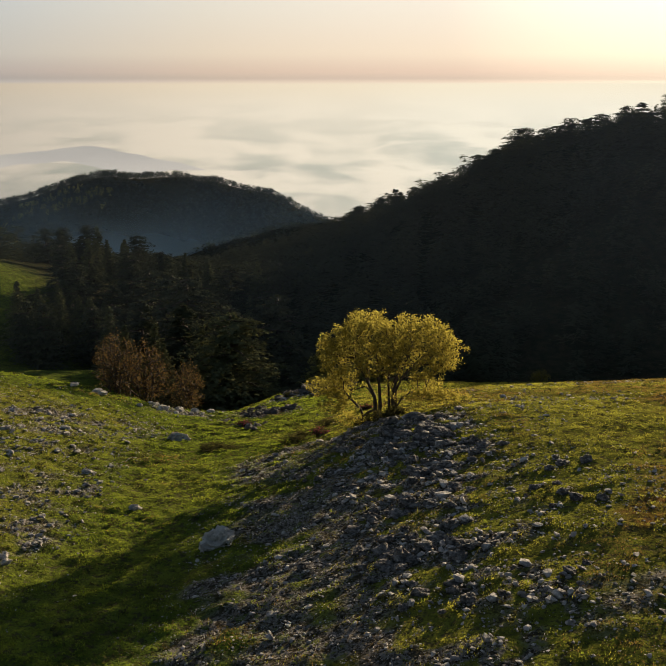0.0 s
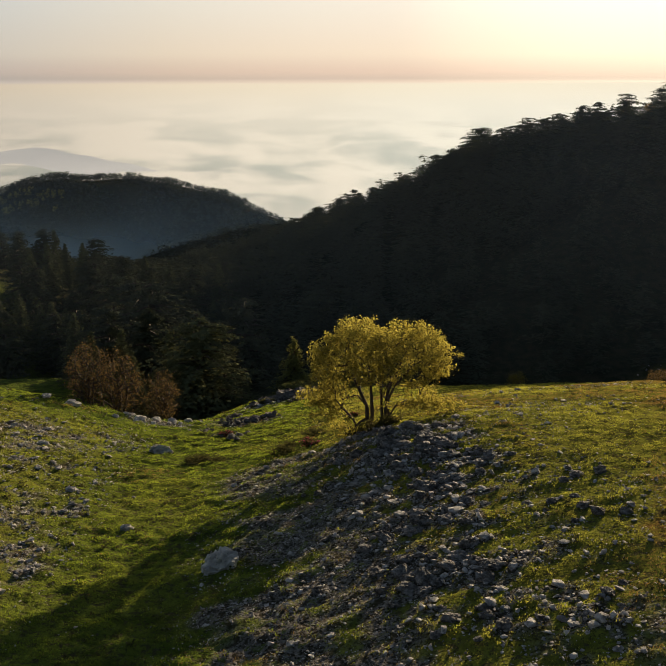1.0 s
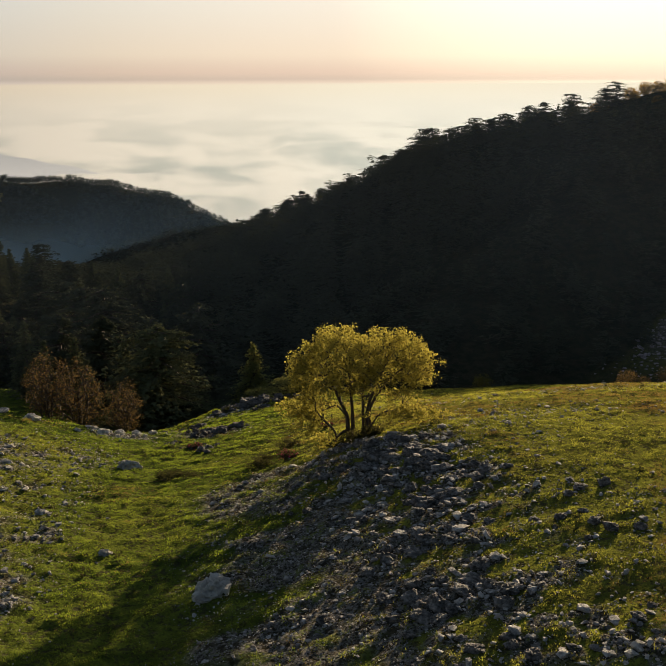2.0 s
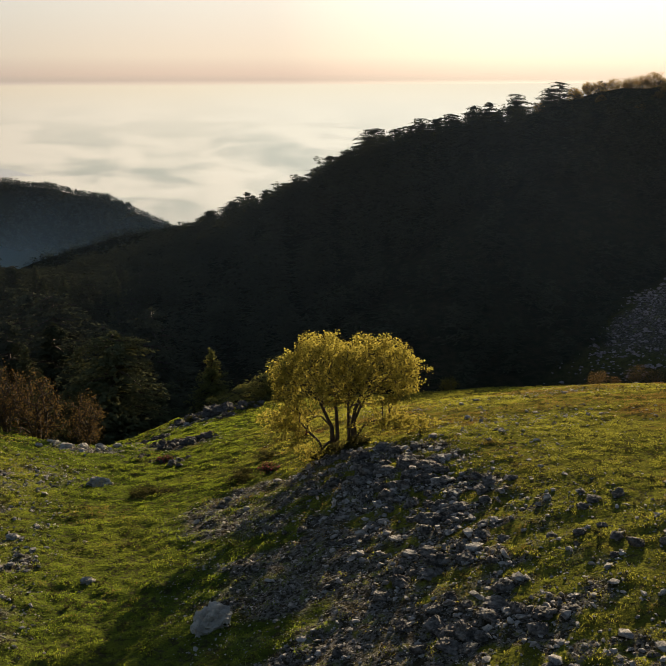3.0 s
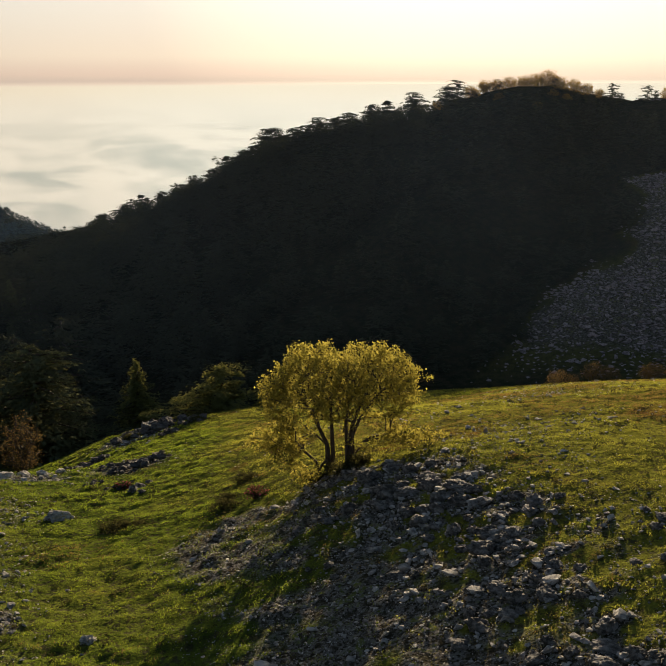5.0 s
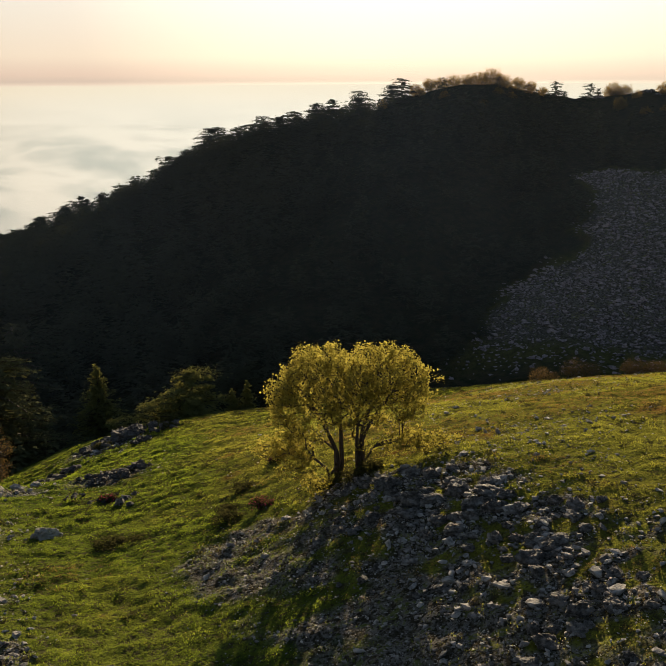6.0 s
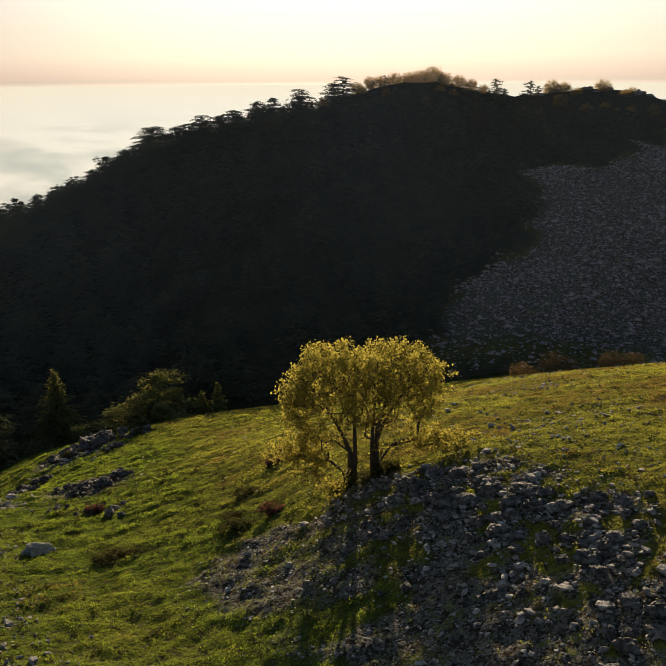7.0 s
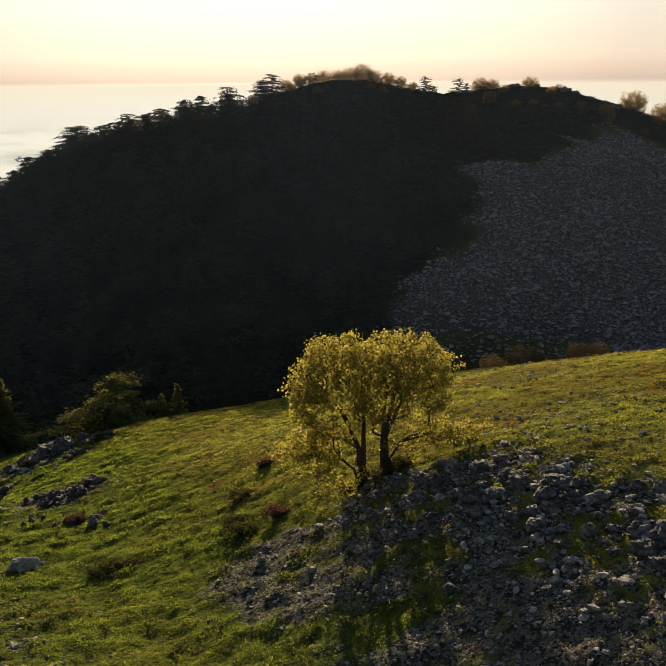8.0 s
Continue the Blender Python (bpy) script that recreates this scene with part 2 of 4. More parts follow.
# ---- mesh helpers ----
def mesh_of(name, points, faces, mat, smooth=False):
    """A mesh from an array of points and an array of faces of one size."""
    points, faces = np.asarray(points, np.float32), np.asarray(faces, np.int32)
    me = bpy.data.meshes.new(name)
    size = faces.shape[1]
    me.vertices.add(len(points))
    me.vertices.foreach_set("co", points.ravel())
    me.loops.add(faces.size)
    me.loops.foreach_set("vertex_index", faces.ravel())
    me.polygons.add(len(faces))
    me.polygons.foreach_set("loop_start", np.arange(0, faces.size, size, dtype=np.int32))
    me.polygons.foreach_set("use_smooth", np.full(len(faces), smooth))
    me.update(calc_edges=True)
    me.materials.append(mat)
    return me


def part(name, me, parent, label=""):
    ob = new(name, me)
    ob.parent = parent
    return tagged(ob, label)


def base_of(name, x, y, z, label, category, group="", turn=0.0, size=1.0):
    ob = new(name)
    ob.empty_display_size = 0.2
    ob.matrix_world = pose(x, y, z, 0, 0, turn) @ Matrix.Scale(size, 4)
    return tagged(ob, label, category, group)


def join(pieces):
    """Several (points, faces) as one pair."""
    points, faces, count = [], [], 0
    for p, q in pieces:
        points.append(np.asarray(p, float).reshape(-1, 3))
        faces.append(np.asarray(q, int) + count)
        count += len(points[-1])
    return np.concatenate(points), np.concatenate(faces)


def stamp(shapes, at, turn, size, which):
    """Copies of small shapes, turned about z, scaled (x, y, z) and laid at places: one joined pair."""
    points, faces, count = [], [], 0
    for k, (p, q) in enumerate(shapes):
        rows = np.nonzero(which == k)[0]
        if len(rows) == 0:
            continue
        c, s = np.cos(turn[rows])[:, None], np.sin(turn[rows])[:, None]
        sx = p[None, :, 0] * size[rows, 0:1]
        sy = p[None, :, 1] * size[rows, 1:2]
        sz = p[None, :, 2] * size[rows, 2:3]
        all_points = np.stack([sx * c - sy * s, sx * s + sy * c, sz], 2) + at[rows][:, None, :]
        all_faces = q[None] + (np.arange(len(rows)) * len(p))[:, None, None] + count
        points.append(all_points.reshape(-1, 3))
        faces.append(all_faces.reshape(-1, q.shape[1]))
        count += len(rows) * len(p)
    return np.concatenate(points), np.concatenate(faces)


def tubes(nodes, parents, radii, sides=5):
    """Tapered limbs from node to node."""
    pairs = [(k, p) for k, p in enumerate(parents) if p >= 0]
    b, a = nodes[[k for k, _ in pairs]], nodes[[p for _, p in pairs]]
    rb, ra = radii[[k for k, _ in pairs]], radii[[p for _, p in pairs]]
    ra = np.minimum(ra, rb * 1.6)
    way = b - a
    way /= np.maximum(np.linalg.norm(way, axis=1, keepdims=True), 1e-6)
    side = np.cross(way, np.where(np.abs(way[:, 2:3]) > 0.9, [[1.0, 0, 0]], [[0, 0, 1.0]]))
    side /= np.linalg.norm(side, axis=1, keepdims=True)
    other = np.cross(way, side)
    turn = np.arange(sides) * 2 * math.pi / sides
    ring = np.cos(turn)[None, :, None] * side[:, None] + np.sin(turn)[None, :, None] * other[:, None]
    a = a - way * ra[:, None] * 0.3
    points = np.concatenate([a[:, None] + ring * ra[:, None, None], b[:, None] + ring * rb[:, None, None]], 1)
    k = np.arange(sides)
    quad = np.stack([k, (k + 1) % sides, (k + 1) % sides + sides, k + sides], 1)
    faces = quad[None] + (np.arange(len(a)) * 2 * sides)[:, None, None]
    return points.reshape(-1, 3), faces.reshape(-1, 4)


def grow(tips, stems, rng, tip_radius=0.006, reach=0.3, power=2.3):
    """A branching skeleton: each tip joins the nearest limb that is already there. stems: chains of places from the root."""
    nodes, parents, lengths = [], [], []
    for chain in stems:
        for k, p in enumerate(chain):
            parents.append(len(nodes) - 1 if k else -1)
            lengths.append(lengths[-1] + (Vector(p) - Vector(chain[k - 1])).length if k else 0.0)
            nodes.append(np.array(p, float))
    anchor = np.array([c[min(2, len(c) - 1)] for c in stems]).mean(0)
    order = np.argsort(np.linalg.norm(tips - anchor, axis=1) + rng.uniform(0, 0.5, len(tips)))
    skip = len(stems)
    for k in order:
        p = tips[k]
        have = np.array(nodes)
        cost = np.linalg.norm(have - p, axis=1) + reach * np.array(lengths) + 0.5 * np.maximum(have[:, 2] - p[2], 0)
        cost[[i for i, q in enumerate(parents) if q < 0]] += 5
        best = int(np.argmin(cost))
        gap = p - nodes[best]
        far = np.linalg.norm(gap)
        steps = max(1, int(far / 0.45))
        last = best
        for i in range(1, steps + 1):
            f = i / steps
            q = nodes[best] + gap * f + (rng.normal(0, 0.06 * far ** 0.7, 3) if i < steps else 0)
            q[2] += 0.10 * far * math.sin(math.pi * f) * 0.6
            nodes.append(q)
            parents.append(last)
            lengths.append(lengths[best] + far * f)
            last = len(nodes) - 1
    flow = np.zeros(len(nodes))
    for k in range(len(nodes) - 1, -1, -1):
        flow[k] = max(flow[k], tip_radius ** power)
        if parents[k] >= 0:
            flow[parents[k]] += flow[k]
    return np.array(nodes), parents, flow ** (1 / power)


def leaves(centres, count, spread, size, rng, flat=0.3, long=1.25, broad=0.42):
    """Small folded leaves scattered round each centre."""
    total = len(centres) * count
    at = np.repeat(centres, count, 0) + rng.normal(0, 1, (total, 3)) * np.asarray(spread)
    a = rng.normal(0, 1, (total, 3))
    a[:, 2] *= flat + 0.4 if flat < 0.5 else 0.28
    a /= np.linalg.norm(a, axis=1, keepdims=True)
    up = rng.normal(0, 1, (total, 3)) * (1 - flat) + np.array([0, 0, 1.0]) * flat * 2
    b = np.cross(a, up)
    b /= np.maximum(np.linalg.norm(b, axis=1, keepdims=True), 1e-6)
    s = (size * rng.uniform(0.6, 1.25, total))[:, None]
    fold = np.cross(a, b) * s * 0.15
    points = np.stack([at - a * s * 0.5 * long, at + b * s * broad + fold, at + a * s * 0.5 * long, at - b * s * broad + fold], 1)
    return points.reshape(-1, 3), np.arange(total * 4).reshape(-1, 4)


def low_cedar(seed, wide, flat_top, tiers, arms, fronds, long=1.15, broad=0.42):
    """A forest cedar of ten metres: tiers of drooping fronds, each a pointed blade."""
    rng = np.random.default_rng(seed)
    points = []
    for k in range(tiers):
        f = (k + 0.3) / tiers
        reach = wide * 0.5 * (1 - f) ** flat_top
        for a in range(max(3, int(arms * (1 - 0.45 * f)))):
            turn, lift = rng.uniform(0, 6.28), 10 * (0.10 + 0.88 * f) + rng.normal(0, 0.4)
            r = reach * rng.uniform(0.6, 1.15)
            for i in range(fronds):
                u = (i + 0.6) / fronds
                bend = turn + rng.normal(0, 0.35)
                root = np.array([math.cos(turn) * r * u * 0.8, math.sin(turn) * r * u * 0.8, lift - 0.10 * r * u + rng.normal(0, 0.12)])
                way = np.array([math.cos(bend), math.sin(bend), rng.normal(-0.12, 0.2)]) * long * rng.uniform(0.7, 1.3)
                side = np.array([-math.sin(bend), math.cos(bend), rng.normal(0, 0.5)]) * broad * rng.uniform(0.7, 1.2)
                points += [root - side, root + side, root + way]
    return np.array(points), np.arange(len(points)).reshape(-1, 3)


def boughs(seed, tall, wide, tiers, arms, each, flat_top, rim=10, size=0.3, lean=0.0, droop=0.12, rough=0.35):
    """A conifer crown of small flat needle sprays in tiers, each a star-shaped fan, domed a little and drooping outward."""
    rng = np.random.default_rng(seed)
    points, faces = [], []
    for k in range(tiers):
        f = (k + 0.4) / tiers
        reach = wide * 0.5 * (1.02 - f) ** flat_top
        count = max(3, int(round(arms * (1 - 0.5 * f))))
        turn0 = rng.uniform(0, 6.28)
        for a in range(count):
            turn = turn0 + a * 6.283 / count + rng.normal(0, 0.3)
            r = reach * (1 + rough * rng.uniform(-1.0, 0.45))
            lift = tall * (0.06 + 0.91 * f) + rng.normal(0, 0.25) * tall / tiers
            for i in range(each):
                u = (i + rng.uniform(0.35, 1.0)) / each
                off = rng.normal(0, 0.16) * r
                c = np.array([lean * f + math.cos(turn) * r * u - math.sin(turn) * off, math.sin(turn) * r * u + math.cos(turn) * off, lift - droop * r * u * u + rng.normal(0, 0.10)])
                wide_pad = size * (0.55 + 0.5 * (1 - u)) * rng.uniform(0.7, 1.25) * (0.65 + 0.5 * reach / (wide * 0.5))
                t = turn + np.arange(rim) * 6.283 / rim + rng.uniform(0, 1)
                far = wide_pad * rng.uniform(0.75, 1.3, rim) * np.where(np.arange(rim) % 2, 0.38, 1.15) * (1 + 0.45 * np.cos(t - turn))
                start = len(points)
                points.append(c + [0, 0, 0.16 * wide_pad])
                tilt = rng.normal(0, 0.16, 2)
                for b in range(rim):
                    dx, dy = math.cos(t[b]) * far[b], math.sin(t[b]) * far[b]
                    points.append(c + [dx, dy, dx * tilt[0] + dy * tilt[1] - 0.20 * far[b] + rng.normal(0, 0.05)])
                faces += [(start, start + 1 + b, start + 1 + (b + 1) % rim) for b in range(rim)]
    return np.array(points), np.array(faces)


def as_triangles(pair):
    """Four-sided leaves as triangles, to join them with other triangles."""
    p, q = pair
    return p, np.concatenate([q[:, [0, 1, 2]], q[:, [0, 2, 3]]])


# ---- land ----
CREST = ((-260, -95), (-170, -65), (-100, -46), (-55, -31), (-21, -19), (1, -10.5), (16, -2), (28, 1), (44, 4.5), (59, 8.9), (66, 11.6),
         (75, 13.8), (88, 14.8), (95, 13.6), (107, 11.5), (122, 12.8), (134, 11.4), (140, 9.8), (155, 5), (220, -4), (400, -20))
FAR_HILL = ((-420, -110), (-300, -84), (-242, -72), (-224, -67), (-182, -51), (-160, -49), (-135, -50), (-112, -51), (-87, -54), (-69, -58),
            (-44, -63), (-26, -71), (-12, -76), (40, -98), (120, -120))


def hash2(ix, iy):
    n = (ix.astype(np.int64) * 374761393 + iy.astype(np.int64) * 668265263) & 0x7FFFFFFF
    n = ((n ^ (n >> 13)) * 1274126177) & 0x7FFFFFFF
    return ((n ^ (n >> 16)) & 0xFFFF) / 65535.0


def value_noise(x, y):
    x, y = np.asarray(x, float), np.asarray(y, float)
    ix, iy = np.floor(x), np.floor(y)
    fx, fy = x - ix, y - iy
    fx, fy = fx * fx * (3 - 2 * fx), fy * fy * (3 - 2 * fy)
    a = hash2(ix, iy) * (1 - fx) + hash2(ix + 1, iy) * fx
    b = hash2(ix, iy + 1) * (1 - fx) + hash2(ix + 1, iy + 1) * fx
    return (a * (1 - fy) + b * fy) * 2 - 1


def fbm(x, y, octaves=3):
    x, y = np.asarray(x, float), np.asarray(y, float)
    total, amp = 0, 1.0
    for k in range(octaves):
        total = total + amp * value_noise(x * 2 ** k + 17.3 * k, y * 2 ** k - 9.1 * k)
        amp *= 0.5
    return total


def step(a, b, x):
    k = np.clip((x - a) / (b - a), 0, 1)
    return k * k * (3 - 2 * k)


def mound(x, y):
    """The stony spur with the tree, its swale and the bank beyond the swale."""
    yc = np.clip(y, -10, 84)
    v = (yc - 45) / 25
    t = np.tanh((x - 1) / 7)
    left = np.log1p(np.exp(np.clip((-11 - x) / 2.5, -30, 30))) * 2.5
    left = 11 * np.tanh(left / 11) * (1 - 0.55 * step(64, 80, y))
    knob = np.exp(-((x - 3.5) ** 2 + (y - 42.5) ** 2) / 40.5)
    h = (-0.954 - 5.026 * v - 1.143 * v ** 2 + 0.142 * v ** 3 + (2.161 - 0.323 * v - 0.626 * v * v) * t
         + (0.375 + 0.044 * v) * left + 0.0115 * np.clip(x, -60, 40) + 0.604 * knob)
    brow = 0.92 * np.exp(-((x - 13) / 9.5) ** 2 - ((y - 68) / 8) ** 2)
    hollow = brow + 3.0 * np.exp(-((x + 13) / 6.5) ** 2) * step(65.5, 76, y)
    hollow = hollow + 2.8 * step(76, 94, y) * step(142, 120, y) * step(-13, -23, x)
    h = h + 0.5 * np.exp(-((x - 5) / 8) ** 2 - ((y - 82) / 6) ** 2)
    return h - hollow - (0.37 - 0.13 * step(-14, -24, x) * step(150, 110, y)) * np.maximum(y - 84, 0) - 0.08 * np.maximum(x - 21, 0)


def ridge_axes(x, y):
    return (x - 40) * 0.7413 - (y - 273) * 0.6712, -(x - 40) * 0.6712 - (y - 273) * 0.7413


def ridge(x, y):
    s, d = ridge_axes(x, y)
    top = np.interp(s, [c[0] for c in CREST], [c[1] for c in CREST])
    n = np.maximum(d, 0)
    roll = 1.6 * value_noise(s / 23, d / 40) * step(6, 40, d)
    return top - 0.22 * n - 0.0006 * n * np.minimum(n, 160) - 0.06 * np.clip(-d, 0, 9) - 0.55 * np.maximum(-d - 9, 0) + roll


def hills(x, y):
    back = np.interp(x, [c[0] for c in FAR_HILL], [c[1] for c in FAR_HILL])
    back = back - 0.3 * np.maximum(700 - y, 0) - 0.6 * np.maximum(y - 700, 0) + 4 * value_noise(x / 50, y / 60)
    spur = -40 - 0.36 * (x + 104) - 0.25 * np.abs(y - 300)
    spur = np.where(x < -104, -40 - 0.05 * (-104 - x) - 0.25 * np.abs(y - 300), spur)
    rib = np.interp(x, (-200, -110, -82.6, -47.7, -7, 60), (-140, -94, -70, -60, -53, -49)) - 0.35 * np.abs(y - 480)
    knoll = -10.5 - 0.28 * np.sqrt((x + 62.5) ** 2 * 1.9 + (y - 152) ** 2 * 0.7)
    return np.maximum(np.maximum(back, rib), np.maximum(spur, knoll))


def land(x, y):
    """Height of the land without its small bumps."""
    x, y = np.asarray(x, float), np.asarray(y, float)
    a, b, c = mound(x, y), ridge(x, y), hills(x, y)
    k = 3.0
    m = np.maximum(np.maximum(a, b), c)
    soft = m + np.log(np.exp((a - m) / k) + np.exp((b - m) / k) + np.exp((c - m) / k)) * k
    near = step(95, 70, y)
    h = a * near + soft * (1 - near)
    return np.maximum(h, -150.0)


def rocky(x, y):
    """How stony the ground is, 0 to 1."""
    x, y = np.asarray(x, float), np.asarray(y, float)
    n = fbm(x / 5.0, y / 5.0, 3)
    axis = np.interp(y, (15, 25.5, 30, 36, 42, 47), (1.2, 1.6, 2.1, 3.0, 3.4, 3.0)) + 0.5 * n
    fall = step(47.0, 42.5, y) * step(5, 14, y)
    core = np.exp(-((x - axis) / (2.0 + 0.03 * np.maximum(42 - y, 0))) ** 2) * fall + 0.9 * np.exp(-(((x - 4.9) / 1.9) ** 2 + ((y - 37.5) / 3.6) ** 2))
    flank = 1.0 * step(-7.2, -3.2, x) * (0.42 + 0.58 * step(7.6, 5.4, x)) * step(13, 7, x) * step(49.0, 45.0, y + 1.7 * np.maximum(x - 2.5, 0)) * step(5, 14, y)
    speck = fbm(x / 1.4 + 40, y / 1.4, 2)
    face = np.maximum(np.minimum(core, 1) * (0.85 + 0.35 * n + 0.25 * speck), flank * (0.60 + 0.24 * step(-1.5, 2.5, x - 0.12 * (40 - y) + 2.6 * step(31, 36, y)) + 0.16 * n + 0.45 * speck))
    face = face * (1 - 0.65 * step(-1.0, 3.0, x) * step(0.14, 0.34, fbm(x / 0.6 + 70, y / 0.6, 2)))
    bank = (0.60 + 0.35 * fbm(x / 1.1 + 7, y / 1.1, 2)) * step(-8.5, -12, x) * step(66, 54, y) * step(20, 30, y)
    outcrop = 0.9 * np.exp(-(((x + 5) / 3.0) ** 2 + ((y - 65.5) / 3.0) ** 2)) + np.exp(-(((x + 4) / 3.0) ** 2 + ((y - 79.5) / 3.0) ** 2)) + 0.9 * np.exp(-(((x + 11) / 2.5) ** 2 + ((y - 64.5) / 1.6) ** 2))
    brink = 0.55 * np.exp(-((y - 66.5 - 0.1 * (x - 28)) / 2.0) ** 2) * step(15, 22, x) * (0.8 + 0.6 * speck)
    bench = 0.7 * np.exp(-(((x + 34) / 11) ** 2 + ((y - 98) / 9) ** 2)) * (0.8 + 0.5 * speck)
    corner = 0.85 * np.exp(-(((x - 9.0) / 3.2) ** 2 + ((y - 20.8) / 2.2) ** 2)) * (0.8 + 0.5 * speck)
    s, d = ridge_axes(x, y)
    scree = scree_mask(s, d)
    meadow = 0.13 * step(3, 9, x) * step(72, 60, y)
    return np.clip(np.maximum.reduce([face, bank * (0.75 + 0.35 * n), outcrop, corner, bench, brink, meadow + 0.25 * n * (meadow > 0.02), scree]), 0, 1)


def scree_mask(s, d):
    edge = np.interp(d, (20, 48, 55, 73, 85, 90, 103, 130), (143, 131, 115, 121, 118, 112, 109, 107)) + 3.5 * value_noise(d / 6, s / 6)
    return step(edge - 1.5, edge + 1.5, s) * step(16, 24, d) * step(330, 250, s) * step(122, 96, d)


def hummock(x, y):
    return fbm(x / 0.62, y / 0.5, 3)


def moisture(x, y):
    """1 in the lush swale, 0 on the lean dry meadow and the spur."""
    swale = step(3.5, -3.5, x - 0.05 * (y - 45)) * (1 - 0.55 * step(-9.5, -14, x) * step(66, 56, y))
    return np.clip(0.12 + 0.85 * swale + 0.30 * fbm(x / 7 + 3, y / 7 + 11, 3) + 0.25 * step(30, 20, y) * step(10, 3, x), 0, 1)


def bumps(x, y):
    r = rocky(x, y)
    close = step(110, 85, y) * step(-70, -50, x) * step(90, 60, x)
    b = 0.045 * fbm(x / 2.4, y / 2.4, 2) + 0.105 * hummock(x, y) * (0.42 + 0.58 * moisture(x, y)) + r * 0.07 * fbm(x / 0.9 + 9, y / 0.9, 2)
    far = 0.8 * fbm(x / 14, y / 14, 3) * (1 - close)
    return b * close + far


def ground_z(x, y):
    return land(x, y) + bumps(np.asarray(x, float), np.asarray(y, float))


def graded(lo, hi, pitch, end_lo, end_hi, growth=1.06, mid_lo=-140, mid_hi=180, widest=2.6):
    """Grid lines: even inside, then widening, but no wider than widest as far as the ridge."""
    mid = list(np.arange(lo, hi, pitch))
    out, gap, at = [], pitch, mid[-1]
    while at < end_hi:
        gap = min(gap * growth, widest) if at < mid_hi else gap * growth
        at += gap
        out.append(at)
    back, gap, at = [], pitch, mid[0]
    while at > end_lo:
        gap = min(gap * growth, widest) if at > mid_lo else gap * growth
        at -= gap
        back.append(at)
    return np.array(back[::-1] + mid + out)


def wooded(x, y):
    """Where the forest floor lies."""
    s, d = ridge_axes(x, y)
    back = step(92, 106, y - 12 * step(-12, -20, x) - 18 * step(-22, -28, x)) * (1 - scree_mask(s, d))
    knoll = np.exp(-(((x + 58) / 13) ** 2 + ((y - 143) / 16) ** 2) ** 2)
    return np.clip(back - 1.5 * knoll, 0, 1)


def build_ground():
    xs, ys = graded(-26, 33, 0.25, -4700, 4700), graded(14, 84, 0.25, -900, 4700, mid_lo=0, mid_hi=330)
    gx, gy = np.meshgrid(xs, ys)
    gz = ground_z(gx, gy)
    cols, rows = len(xs), len(ys)
    index = np.arange(cols * rows).reshape(rows, cols)
    faces = np.stack([index[:-1, :-1], index[:-1, 1:], index[1:, 1:], index[1:, :-1]], 2).reshape(-1, 4)
    me = mesh_of("ground", np.stack([gx, gy, gz], 2).reshape(-1, 3), faces, GROUND, True)
    for name, values in (("stony", rocky(gx, gy)), ("wooded", wooded(gx, gy)), ("moist", moisture(gx, gy))):
        layer = me.attributes.new(name, "FLOAT", "POINT")
        layer.data.foreach_set("value", values.astype(np.float32).ravel())
    return tagged(new("ground", me), "grassy limestone hillside with a wooded valley behind", "ground", kind="structure")


build_ground()


def build_cloud_sea():
    """One sheet of cloud from behind the hills to the horizon."""
    rng_turn = np.linspace(radians(-80), radians(110), 330)
    reach = 760 * (4850 / 760) ** np.linspace(0, 1, 120)
    a, r = np.meshgrid(rng_turn, reach)
    x, y = r * np.sin(a), r * np.cos(a)
    lift = fbm(x / 170, y / 170, 4)
    z = -98 + 100 * (r / 4850) ** 1.6 + 9 * lift * step(4200, 900, r) + 7 * np.maximum(fbm(x / 80 + 5, y / 80, 3), 0) * step(1500, 800, r)
    cols, rows = len(rng_turn), len(reach)
    index = np.arange(cols * rows).reshape(rows, cols)
    faces = np.stack([index[:-1, :-1], index[:-1, 1:], index[1:, 1:], index[1:, :-1]], 2).reshape(-1, 4)
    me = mesh_of("cloud_sea", np.stack([x, y, z], 2).reshape(-1, 3), faces, CLOUD, True)
    return tagged(new("cloud_sea", me), "glowing sea of cloud that fills the lowland to the horizon", "clouds", kind="structure")


build_cloud_sea()


def build_misty_hill():
    """A pale self-glowing hill far off that only just rises out of the cloud."""
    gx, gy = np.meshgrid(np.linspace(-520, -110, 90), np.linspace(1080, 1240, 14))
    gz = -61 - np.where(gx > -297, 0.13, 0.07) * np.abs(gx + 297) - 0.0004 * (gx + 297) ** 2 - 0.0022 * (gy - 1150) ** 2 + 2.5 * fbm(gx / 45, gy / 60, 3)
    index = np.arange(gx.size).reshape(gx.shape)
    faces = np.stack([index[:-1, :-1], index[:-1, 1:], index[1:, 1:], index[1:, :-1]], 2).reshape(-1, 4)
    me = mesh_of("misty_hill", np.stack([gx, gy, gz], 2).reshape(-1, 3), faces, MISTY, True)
    return tagged(new("backdrop", me), "pale far hill with mist painted as glow, rising from the cloud sea", "hill", kind="structure")


build_misty_hill()


